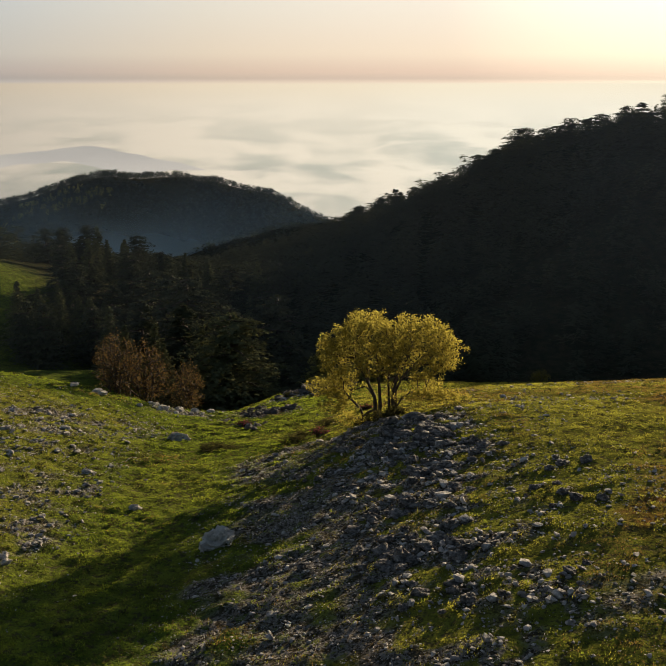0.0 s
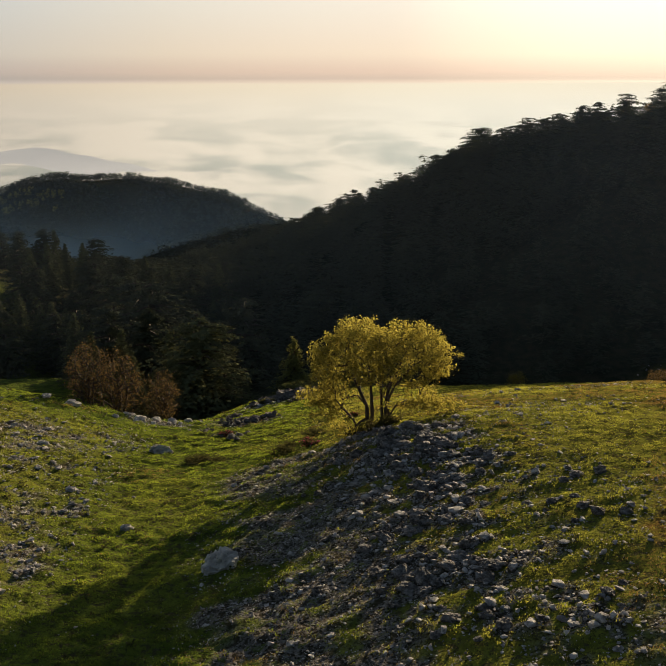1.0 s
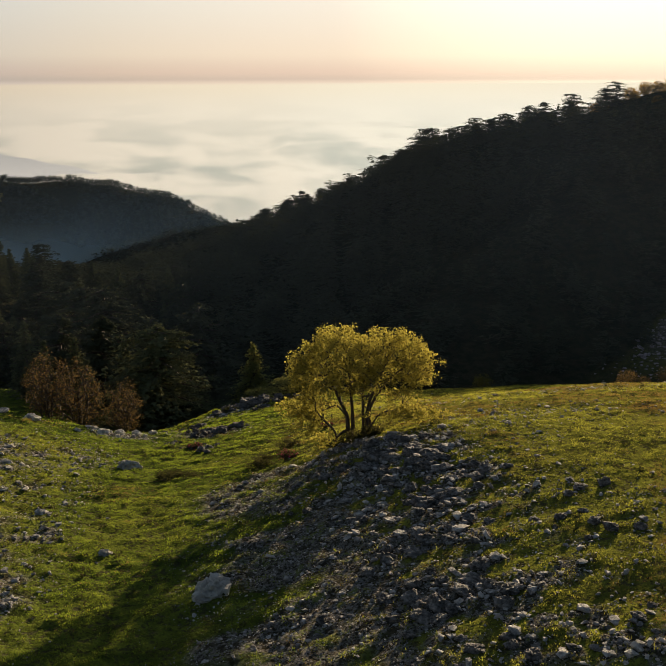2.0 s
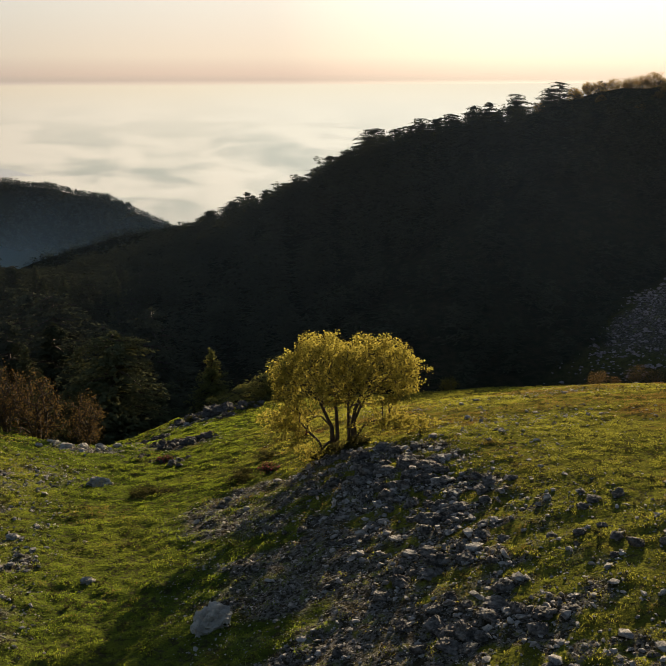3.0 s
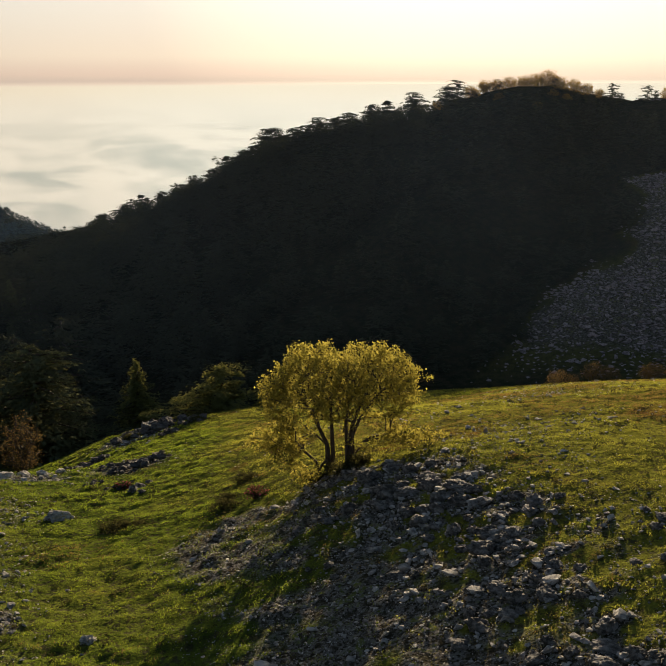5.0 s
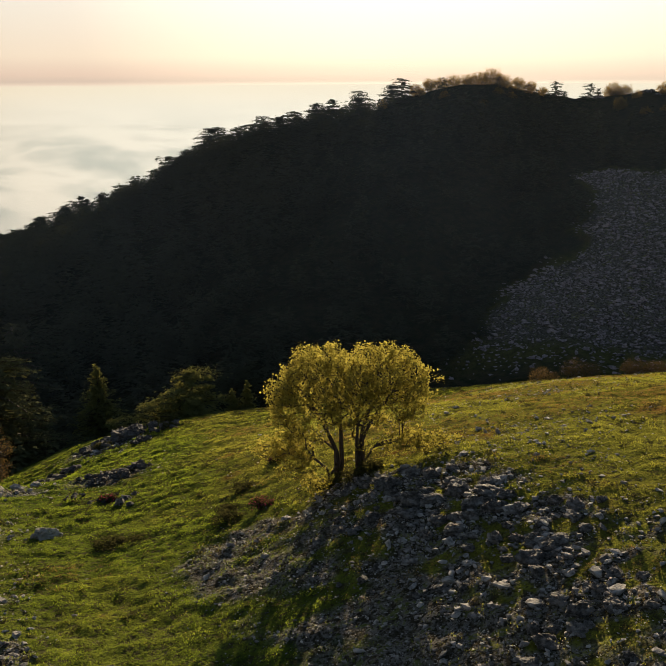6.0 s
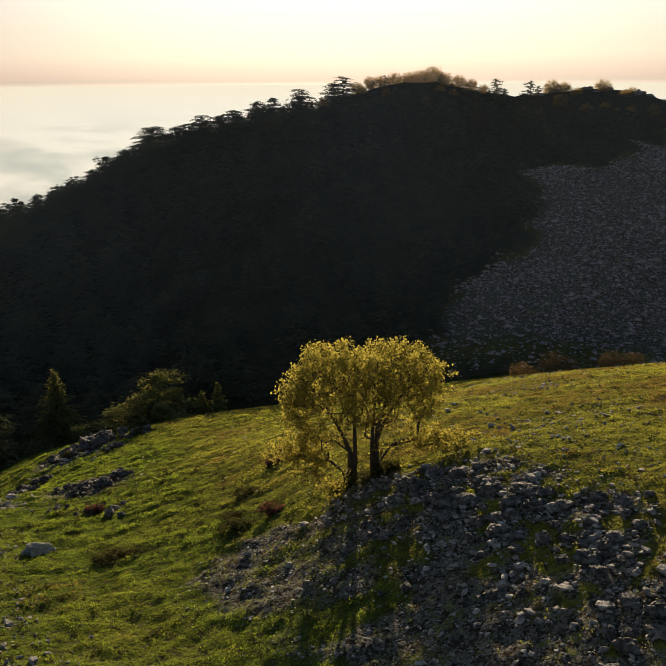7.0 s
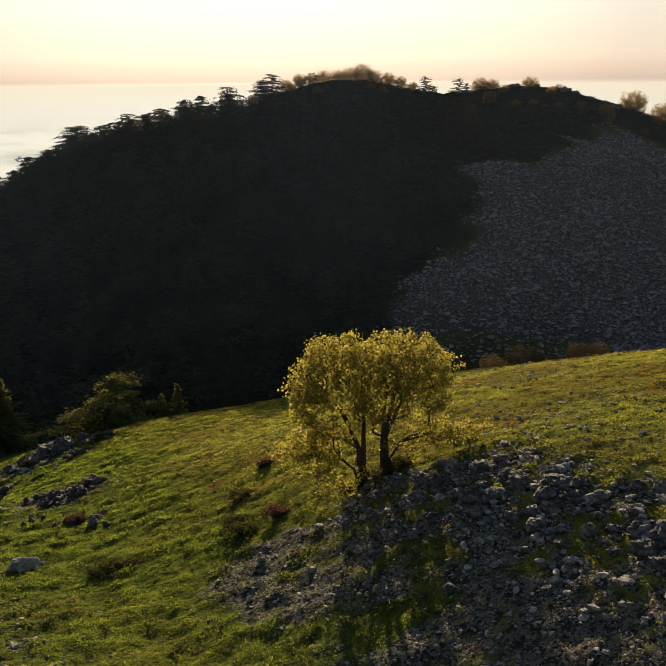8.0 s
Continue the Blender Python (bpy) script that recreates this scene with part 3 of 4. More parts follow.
def build_valley_haze():
    """A see-through bluish sheet added in the valley to imitate haze before the far hill."""
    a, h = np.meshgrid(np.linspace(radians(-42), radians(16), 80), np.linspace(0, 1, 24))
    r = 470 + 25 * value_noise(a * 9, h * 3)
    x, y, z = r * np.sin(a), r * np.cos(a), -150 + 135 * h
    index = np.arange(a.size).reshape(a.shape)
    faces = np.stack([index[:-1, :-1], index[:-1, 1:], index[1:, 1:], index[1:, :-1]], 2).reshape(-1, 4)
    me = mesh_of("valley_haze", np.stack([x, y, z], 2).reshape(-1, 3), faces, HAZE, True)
    ob = tagged(new("valley_haze", me), "see-through bluish sheet added as haze before the far hill", "haze", kind="structure")
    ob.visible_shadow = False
    return ob


build_valley_haze()


def build_glare_veil():
    """An added pale sheet between the meadow and the ridge that imitates lens glare."""
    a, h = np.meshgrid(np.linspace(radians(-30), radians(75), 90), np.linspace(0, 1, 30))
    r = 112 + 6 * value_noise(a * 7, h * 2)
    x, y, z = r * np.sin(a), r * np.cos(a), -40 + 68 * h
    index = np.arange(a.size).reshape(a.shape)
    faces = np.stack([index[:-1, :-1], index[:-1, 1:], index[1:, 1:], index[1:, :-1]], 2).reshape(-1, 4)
    me = mesh_of("veil_sheet", np.stack([x, y, z], 2).reshape(-1, 3), faces, GLARE_VEIL, True)
    ob = tagged(new("evening_haze", me), "added pale see-through veil that lifts the dark ridge like glare", "haze", kind="structure")
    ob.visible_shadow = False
    return ob


build_glare_veil()


# ---- the golden tree ----
def lobes_points(lobes, count, rng, shell=0.55):
    """Places inside a union of ellipsoids, most of them near its skin."""
    room = np.array([l[3] * l[4] * l[5] for l in lobes])
    room = room ** 0.75
    pick = rng.choice(len(lobes), count, p=room / room.sum())
    way = rng.normal(0, 1, (count, 3))
    way /= np.linalg.norm(way, axis=1, keepdims=True)
    far = (shell + (1 - shell) * rng.uniform(0, 1, count) ** 0.6)[:, None]
    l = np.array(lobes)[pick]
    return l[:, :3] + way * far * l[:, 3:]


def build_golden_tree():
    """Two clusters of stems from one root, a knobbly dome of three heads, low boughs to both sides and suckers at the foot."""
    rng = np.random.default_rng(5)
    x, y = 2.42, 46.85
    tree = base_of("tree", x, y, float(land(x, y)) - 0.15, "low spreading tree with several stems and golden leaves", "tree")
    heads = [(1.72, 0.55, 3.75, 2.40, 1.9, 1.75), (-0.35, -0.4, 4.00, 1.70, 1.7, 1.70), (-1.40, 0.1, 3.66, 1.70, 1.7, 1.62), (-0.6, 1.3, 4.0, 1.7, 1.4, 1.65), (1.5, -0.5, 3.5, 1.7, 1.3, 1.5)]
    skirts = [(2.35, -1.3, 2.05, 1.5, 0.9, 0.26), (1.3, -1.0, 1.75, 1.0, 0.7, 0.25), (-2.2, 0.1, 1.95, 1.4, 1.2, 0.45), (-1.7, -0.7, 1.25, 1.2, 0.9, 0.36), (-2.6, 0.6, 1.5, 0.9, 0.8, 0.3), (-1.5, -0.8, 0.40, 0.50, 0.45, 0.45), (0.9, -0.6, 0.7, 0.35, 0.3, 0.45), (1.5, 1.0, 2.0, 1.3, 0.9, 0.3), (0.0, 0.9, 1.7, 1.5, 0.7, 0.5)]

    def clear(p):
        """The stems show through the middle of the crown's lower half."""
        near = np.hypot(p[:, 0] - 0.3, p[:, 1]) < 2.0
        return ~(near & (p[:, 2] > 0.9) & (rng.uniform(0, 1, len(p)) < 0.75 * step(3.9, 2.3, p[:, 2])))

    spots = rng.uniform((-3.4, -2.6, 1.9), (4.2, 3.0, 5.8), (9000, 3))
    depth = np.min([np.sqrt((((spots - np.array(l[:3])) / np.array(l[3:])) ** 2).sum(1)) for l in heads], 0)
    spots = spots[(depth < 0.97) & (depth > np.where(rng.uniform(0, 1, len(depth)) < 0.12, 0.3, 0.66))]
    knots = []
    for p in spots:
        if not knots or np.min(((np.array(knots) - p) ** 2).sum(1)) > 0.33 ** 2:
            knots.append(p)
    knots = np.concatenate([np.array(knots), lobes_points(skirts + skirts[:1], 200, rng, 0.3)])
    knots = knots[(knots[:, 2] > 0.25) & ~((knots[:, 0] > 1.6) & (knots[:, 2] > 2.2) & (knots[:, 2] < 2.75))]
    knots = knots[clear(knots)]
    low = (knots[:, 2] < 2.4)[:, None]
    tips = np.repeat(knots, 3, 0) + rng.normal(0, 1, (len(knots) * 3, 3)) * np.repeat(np.where(low, [[0.36, 0.32, 0.11]], [[0.15, 0.15, 0.13]]), 3, 0)
    tips = tips[clear(tips)]
    stems = [[(0.40, -0.2, -0.2), (0.42, -0.2, 0.6), (0.35, -0.2, 1.4), (0.5, -0.1, 2.2), (0.9, 0.1, 3.0), (1.3, 0.2, 3.9)],
             [(0.47, -0.15, -0.2), (0.52, -0.1, 0.8), (0.50, -0.05, 1.7), (0.80, -0.1, 2.4), (1.35, 0.1, 3.0), (2.0, 0.3, 3.5)],
             [(0.30, -0.2, -0.2), (0.20, -0.25, 0.7), (0.15, -0.3, 1.6), (0.1, -0.5, 2.6), (0.2, -0.5, 3.6)],
             [(-0.45, 0.3, -0.2), (-0.50, 0.25, 0.6), (-0.55, 0.2, 1.3), (-0.9, 0.2, 2.1), (-1.3, 0.4, 3.0)],
             [(-0.35, 0.35, -0.2), (-0.25, 0.35, 0.8), (-0.3, 0.3, 1.7), (-0.4, 0.1, 2.7), (-0.5, -0.1, 3.6)],
             [(0.45, -0.25, -0.2), (0.52, -0.3, 0.9), (0.85, -0.5, 1.55), (2.4, -1.2, 2.0)]]
    stems = [[(a + 0.28, b, c) for a, b, c in chain] for chain in stems]
    nodes, parents, radii = grow(tips, stems, rng, 0.0075, 0.22)
    thick = ((0.15, 0.125, 0.105, 0.085, 0.065, 0.045), (0.10, 0.085, 0.07, 0.055, 0.045, 0.03), (0.10, 0.085, 0.07, 0.05, 0.04), (0.15, 0.125, 0.10, 0.075, 0.05), (0.12, 0.10, 0.085, 0.065, 0.045), (0.06, 0.05, 0.035, 0.025))
    count = 0
    for chain, wide in zip(stems, thick):
        for k in range(len(chain)):
            radii[count + k] = max(min(radii[count + k], wide[k] * 1.25), wide[k])
        count += len(chain)
    root = []
    for k, p in enumerate(parents):
        root.append(k if p < 0 else root[p])
    for first in sorted(set(root)):
        mine = [p if root[k] == first else -1 for k, p in enumerate(parents)]
        part("stem", mesh_of("stem", *tubes(nodes, mine, radii, 6), BARK, True), tree, "dark forked stem with thin twigs")
    part("crown", mesh_of("crown", *leaves(tips, 22, 0.09, 0.074, rng, 0.15, 1.1, 0.62), GOLD_LEAF), tree, "golden yellow-green leaves lit from behind")
    return tree


build_golden_tree()


# ---- cedars and other trees ----
def cedar_meshes(seed, tall, wide, tiers, sprays, blade, flat_top=0.5, lean=0.0, each=2, rough=0.5, thick=0.012, broad=0.24):
    """A cedar of unit scale in metres: trunk and limbs, and flat layered boughs."""
    rng = np.random.default_rng(seed)
    nodes, parents = [np.array([0, 0, -0.6]), np.array([0, 0, tall * 0.3]), np.array([lean, 0, tall * 0.65]), np.array([lean * 1.5, 0.1, tall * 0.96])], [-1, 0, 1, 2]
    radii = [tall * 0.034, tall * 0.026, tall * 0.016, tall * 0.004]
    centres = []
    for k in range(tiers):
        f = (k + 0.5) / tiers
        h = tall * (0.06 + 0.90 * f)
        shape = (1 - f) ** flat_top * (1 + rough * (rng.uniform() - 0.5))
        arms = max(3, int(rng.integers(5, 8) * (1 - 0.4 * f)))
        turn0 = rng.uniform(0, 6.3)
        for a in range(arms):
            turn = turn0 + a * 6.283 / arms + rng.normal(0, 0.25)
            r = wide * 0.5 * shape * (1 + rough * rng.uniform(-1.0, 0.4))
            lift = h + rng.uniform(-0.5, 0.5) * tall * 0.88 / tiers
            root = np.array([lean * f * 1.5, 0, lift - 0.05 * r])
            end = root + np.array([math.cos(turn) * r, math.sin(turn) * r, 0.12 * r * (0.4 - f) + rng.normal(0, 0.1)])
            nodes += [root, (root + end) / 2 + [0, 0, 0.05 * r], end]
            parents += [-1, len(nodes) - 3, len(nodes) - 2]
            radii += [0.012 * tall, 0.008 * tall, 0.003 * tall]
            n_s = max(3, int(sprays * (0.35 + r / wide * 1.8)))
            u = rng.uniform(0.12, 1.0, n_s) ** 0.75
            out = root + (end - root) * u[:, None]
            out[:, 2] += 0.05 * r * np.sin(u * 3.1)
            width = 0.30 * r * (1.1 - 0.75 * u)
            side = rng.normal(0, 0.6, n_s) * width
            out[:, 0] -= math.sin(turn) * side
            out[:, 1] += math.cos(turn) * side
            out[:, 2] += rng.normal(0, thick * tall, n_s) - 0.05 * np.abs(side)
            centres.append(out)
    top = np.array([lean * 1.5, 0.1, tall * 0.95])
    slim = flat_top > 0.7
    centres.append(top + rng.normal(0, 1, (max(8, sprays // (4 if slim else 1)), 3)) * ([0.018 * wide, 0.018 * wide, 0.02 * tall] if slim else [0.09 * wide, 0.09 * wide, 0.03 * tall]) - [0, 0, (0.0 if slim else 0.05) * tall])
    centres = np.concatenate(centres)
    crown = leaves(centres, each, (blade * 0.45, blade * 0.45, blade * 0.16), blade, rng, 0.75, 2.1 if broad < 0.3 else 1.7, broad)
    return tubes(np.array(nodes), parents, np.array(radii), 5), crown


def cedar_thing(name, trunk, crown, x, y, size, turn, label, category, group=""):
    ob = base_of(name, x, y, float(ground_z(x, y)) - 0.1, label, category, group, turn, size)
    part("trunk", trunk, ob)
    part("crown", crown, ob)
    return ob


def tree_kind(name, seed, tall, wide, tiers, sprays, blade, needle, flat_top=0.5, lean=0.0, each=2, rough=0.5, thick=0.012, broad=0.24, pads=0, pad=0.55):
    """Trunk and crown; pads: bough pads along each limb under the loose sprays."""
    limbs, crown = cedar_meshes(seed, tall, wide, tiers, sprays, blade, flat_top, lean, each, rough, thick, broad)
    crown = as_triangles(crown)
    if pads:
        crown = join([crown, boughs(seed + 500, tall, wide, tiers, 7, pads, flat_top, 9, pad, lean)])
    return mesh_of(name + "_trunk", *limbs, BARK, True), mesh_of(name + "_crown", *crown, needle)


# one broad old cedar below the swale
BROAD = tree_kind("broad_cedar", 11, 10.0, 15.0, 11, 110, 0.19, GREEN_NEEDLE, 0.40, 0.0, 3, pads=30, pad=0.34)
cedar_thing("cedar_tree", *BROAD, -10.8, 97.5, (-6.7 - float(land(-10.8, 97.5))) / 10.0, 40, "broad dark green cedar with layered boughs below the swale", "tree")
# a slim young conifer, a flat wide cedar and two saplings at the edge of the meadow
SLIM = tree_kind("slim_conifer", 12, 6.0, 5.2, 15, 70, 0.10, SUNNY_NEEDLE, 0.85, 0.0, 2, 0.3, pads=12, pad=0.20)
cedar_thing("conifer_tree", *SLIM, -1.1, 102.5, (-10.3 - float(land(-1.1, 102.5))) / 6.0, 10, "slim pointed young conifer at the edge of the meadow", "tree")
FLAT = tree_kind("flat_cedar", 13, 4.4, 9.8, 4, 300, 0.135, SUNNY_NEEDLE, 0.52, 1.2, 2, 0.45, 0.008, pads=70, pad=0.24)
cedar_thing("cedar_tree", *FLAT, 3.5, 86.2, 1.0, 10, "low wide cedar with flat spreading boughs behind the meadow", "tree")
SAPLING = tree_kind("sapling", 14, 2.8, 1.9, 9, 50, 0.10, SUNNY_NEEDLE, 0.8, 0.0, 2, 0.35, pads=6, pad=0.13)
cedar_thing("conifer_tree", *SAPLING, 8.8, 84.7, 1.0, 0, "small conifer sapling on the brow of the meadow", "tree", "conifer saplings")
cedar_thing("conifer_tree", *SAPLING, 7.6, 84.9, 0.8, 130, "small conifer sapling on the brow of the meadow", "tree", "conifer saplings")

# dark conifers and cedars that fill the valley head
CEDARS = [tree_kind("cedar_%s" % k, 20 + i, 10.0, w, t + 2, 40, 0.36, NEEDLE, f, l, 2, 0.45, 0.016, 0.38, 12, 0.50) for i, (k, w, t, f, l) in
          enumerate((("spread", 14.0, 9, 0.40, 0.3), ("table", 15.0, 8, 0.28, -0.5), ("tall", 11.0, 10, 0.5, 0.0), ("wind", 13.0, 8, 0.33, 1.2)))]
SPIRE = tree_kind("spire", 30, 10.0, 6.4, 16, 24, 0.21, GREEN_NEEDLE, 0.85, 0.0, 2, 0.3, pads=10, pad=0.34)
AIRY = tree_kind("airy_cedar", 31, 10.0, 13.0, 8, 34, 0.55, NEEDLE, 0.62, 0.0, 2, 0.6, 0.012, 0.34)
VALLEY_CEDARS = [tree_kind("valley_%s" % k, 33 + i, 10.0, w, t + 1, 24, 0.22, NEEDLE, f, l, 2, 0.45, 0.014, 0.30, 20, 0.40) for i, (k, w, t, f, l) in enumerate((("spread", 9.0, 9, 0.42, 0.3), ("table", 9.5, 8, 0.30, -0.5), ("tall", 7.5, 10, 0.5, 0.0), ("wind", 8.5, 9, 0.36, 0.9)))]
for k, (x, y, top, kind) in enumerate(((-43.8, 130, -9.9, 4), (-40.6, 129, -11.0, 4), (-38, 130, -12.0, 4), (-35.6, 131, -12.4, 4), (-33.6, 129, -12.0, 4), (-30.5, 128, -13.4, 4), (-27.5, 126, -13.2, 4), (-40, 146, -10.5, 0), (-28, 145, -10.5, 1), (-33.5, 143, -12.9, 2), (-24, 134, -9.4, 1), (-19.4, 125, -8.6, 0),
                                       (-22.5, 100, -9.0, 4), (-25.9, 108, -9.2, 4), (-17.5, 95, -9.5, 4), (-22.6, 110, -8.4, 2), (-17.2, 127, -10.2, 3),
                                       (-13, 117, -11, 2), (-8, 130, -12, 0), (-20, 104, -9.8, 4), (-15, 106, -11, 4), (-18, 112, -9.5, 2), (-38, 122, -11, 2),)):
    trunk, crown = (VALLEY_CEDARS + [SPIRE])[kind]
    cedar_thing("conifer_tree" if kind == 4 else "cedar_tree", trunk, crown, x, y, (top - float(land(x, y))) / 10.0, 57 * k,
                "dark pointed conifer in the shaded valley head" if kind == 4 else "dark cedar with layered boughs in the shaded valley head", "tree", "trees of the valley head")

valley_rng = np.random.default_rng(37)
stand = []
while len(stand) < 62:
    x, y = valley_rng.uniform(-58, -5), valley_rng.uniform(122, 205)
    if not (x < -43 and y < 172) and all((x - a) ** 2 + (y - b) ** 2 > 4.6 ** 2 for a, b in stand):
        stand.append((x, y))
for k, (x, y) in enumerate(stand):
    spire = valley_rng.uniform() < 0.3
    trunk, crown = SPIRE if spire else VALLEY_CEDARS[k % 4]
    cedar_thing("conifer_tree" if spire else "cedar_tree", trunk, crown, x, y, valley_rng.uniform(0.65, 1.0), 71 * k,
                "dark pointed conifer in the shaded valley head" if spire else "dark cedar with layered boughs in the shaded valley head", "tree", "trees of the valley head")

# cedars that stand out against the clouds along the ridge
row_rng = np.random.default_rng(21)
ROW = [(s + row_rng.normal(0, 0.8), row_rng.uniform(0, 4), row_rng.uniform(0.40, 0.60), int(row_rng.integers(0, 4))) for s in np.arange(-64, 60, 2.7)]
ROW += [(1, 0, 0.74, 2), (8, 3, 0.64, 0), (14, 1, 0.80, 0), (18, 2, 0.70, 3), (24, 1, 0.58, 1), (29, 0, 0.68, 1), (39, 1, 0.55, 1), (44, 0, 0.62, 0), (49, 2, 0.68, 2), (64, 1, 0.50, 3), (67, 2, 0.55, 1), (102.6, 0, 0.36, 5), (105, 2, 0.22, 5), (110.4, 1, 0.36, 5), (112.2, 1, 0.24, 5)]
for k, (s, d, size, kind) in enumerate(ROW):
    trunk, crown = (CEDARS + [SPIRE, AIRY])[kind]
    x, y = 40 + 0.7413 * s - 0.6712 * d, 273 - 0.6712 * s - 0.7413 * d
    cedar_thing("cedar_tree", trunk, crown, x, y, size * 1.08 + 0.06, 83 * k, "dark cedar with flat tiers of boughs on the ridge", "tree", "cedars along the ridge").location.z -= 1.1


def scatter(rng, count, x0, x1, y0, y1):
    return rng.uniform(x0, x1, count), rng.uniform(y0, y1, count)


def build_forest():
    """The closed forest on the shaded slopes."""
    rng = np.random.default_rng(8)
    low = [low_cedar(40 + k, w, f, 9, 9, 6, 0.70, 0.19) for k, (w, f) in enumerate(((9.0, 0.45), (8.5, 0.35), (6.5, 0.7), (10.0, 0.5)))]
    tiny = [low_cedar(45 + k, w, f, 4, 5, 2, 2.2, 1.2) for k, (w, f) in enumerate(((10.0, 0.4), (9.0, 0.35), (8.0, 0.6), (10.5, 0.45)))]
    x, y = scatter(rng, 4900, -130, 175, 100, 420)
    s, d = ridge_axes(x, y)
    keep = (wooded(x, y) > 0.5) & (d < 175) & (d > 4.5) & ((y > 120) | (x > -5))
    keep &= ~((np.abs(x + 10.8) < 8) & (y < 110)) & (y > 104 + 0.3 * np.maximum(x, 0)) & ~((s > 60) & (d < 3)) & ~((s > 108) & (d < 20))
    keep &= ~((x < -45) & (x > -68) & (y < 172)) & ~((x < -6) & (x > -60) & (y < 205))
    x, y, s, d = x[keep], y[keep], s[keep], d[keep]
    size = rng.uniform(0.62, 1.05, len(x)) * (1 - 0.28 * step(50, 80, s)) * (1 - 0.35 * step(30, 5, d))
    at = np.stack([x, y, ground_z(x, y) - 0.3], 1)
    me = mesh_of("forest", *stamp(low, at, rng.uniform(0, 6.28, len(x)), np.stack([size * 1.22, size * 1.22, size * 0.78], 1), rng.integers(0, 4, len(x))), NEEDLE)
    tagged(new("forest", me), "dense dark cedar forest on the shaded valley slopes", "forest", kind="stuff")
    x, y = scatter(rng, 5600, -330, 60, 590, 706)
    rib = scatter(rng, 900, -130, 40, 445, 505)
    edge = scatter(rng, 1100, -330, 40, 688, 706)
    x, y = np.concatenate([x, rib[0], edge[0]]), np.concatenate([y, rib[1], edge[1]])
    rough = fbm(x / 40, y / 40, 2)
    keep = (rough > -0.75) & (hills(x, y) > -140)
    x, y = x[keep], y[keep]
    size = rng.uniform(0.22, 0.40, len(x))
    at = np.stack([x, y, ground_z(x, y) - 0.7], 1)
    me = mesh_of("far_forest", *stamp(tiny, at, rng.uniform(0, 6.28, len(x)), np.stack([size * 1.3, size * 1.3, size], 1), rng.integers(0, 4, len(x))), HAZED_NEEDLE)
    spots = scatter(rng, 500, -262, -150, 625, 676)
    pick = fbm(spots[0] / 26, spots[1] / 9, 2) > 0.28
    ox, oy = spots[0][pick], spots[1][pick]
    olive = mesh_of("autumn_wood", *stamp(tiny, np.stack([ox, oy, ground_z(ox, oy) + 0.3], 1), rng.uniform(0, 6.28, len(ox)), np.full((len(ox), 3), 0.34), rng.integers(0, 4, len(ox))), AUTUMN_LEAF)
    tagged(new("autumn_wood", olive), "patches of yellowing wood high on the far hill", "wood", kind="stuff")
    tagged(new("far_forest", me), "forest over the far rounded hill, tinted bluish for haze", "forest", kind="stuff")


build_forest()


def bush_meshes(seed, tall, wide, tips, count, leaf, leaf_mat, bark, bare=0.0):
    """A many-stemmed small tree or bush."""
    rng = np.random.default_rng(seed)
    lobes = [(0, 0, tall * 0.58, wide * 0.45, wide * 0.42, tall * 0.42), (-wide * 0.22, 0, tall * 0.42, wide * 0.34, wide * 0.33, tall * 0.34), (wide * 0.24, 0.1, tall * 0.46, wide * 0.32, wide * 0.32, tall * 0.36)]
    ends = lobes_points(lobes, tips, rng, 0.35)
    stems = [[(a, b, -0.2), (a * 2.0, b * 2, tall * 0.18), (a * 3.5, b * 3.5, tall * 0.4)] for a, b in rng.normal(0, 0.045 * wide, (6, 2))]
    nodes, parents, radii = grow(ends, stems, rng, 0.004 * tall, 0.2)
    limbs = mesh_of("limbs", *tubes(nodes, parents, radii, 4), bark, True)
    crown = mesh_of("leafage", *leaves(ends[: int(len(ends) * (1 - bare))], count, leaf * 1.6, leaf, rng, 0.2), leaf_mat)
    return limbs, crown


def bush_thing(name, meshes, x, y, size, turn, label, category, group=""):
    ob = base_of(name, x, y, float(land(x, y)) - 0.05, label, category, group, turn, size)
    part("trunk", meshes[0], ob)
    part("crown", meshes[1], ob)
    return ob


RUSTY = bush_meshes(51, 4.0, 2.7, 330, 9, 0.070, RUST_LEAF, BARK, 0.12)
bush_thing("tree", RUSTY, -14.6, 70.8, (-2.6 - float(land(-14.6, 70.8))) / 4.0, 0, "half-bare small tree with rusty brown leaves at the swale's end", "tree", "rusty small trees")
bush_thing("tree", RUSTY, -16.4, 69.2, (-1.6 - float(land(-16.4, 69.2))) / 4.0, 140, "half-bare small tree with rusty brown leaves at the swale's end", "tree", "rusty small trees")
bush_thing("tree", RUSTY, -11.2, 70.2, (-4.2 - float(land(-11.2, 70.2))) / 4.0, 70, "half-bare small tree with rusty brown leaves at the swale's end", "tree", "rusty small trees")
RIDGE_TREE = bush_meshes(52, 4.2, 4.8, 300, 20, 0.14, BROWN_LEAF, BARK, 0.08)
ridge_rng = np.random.default_rng(53)
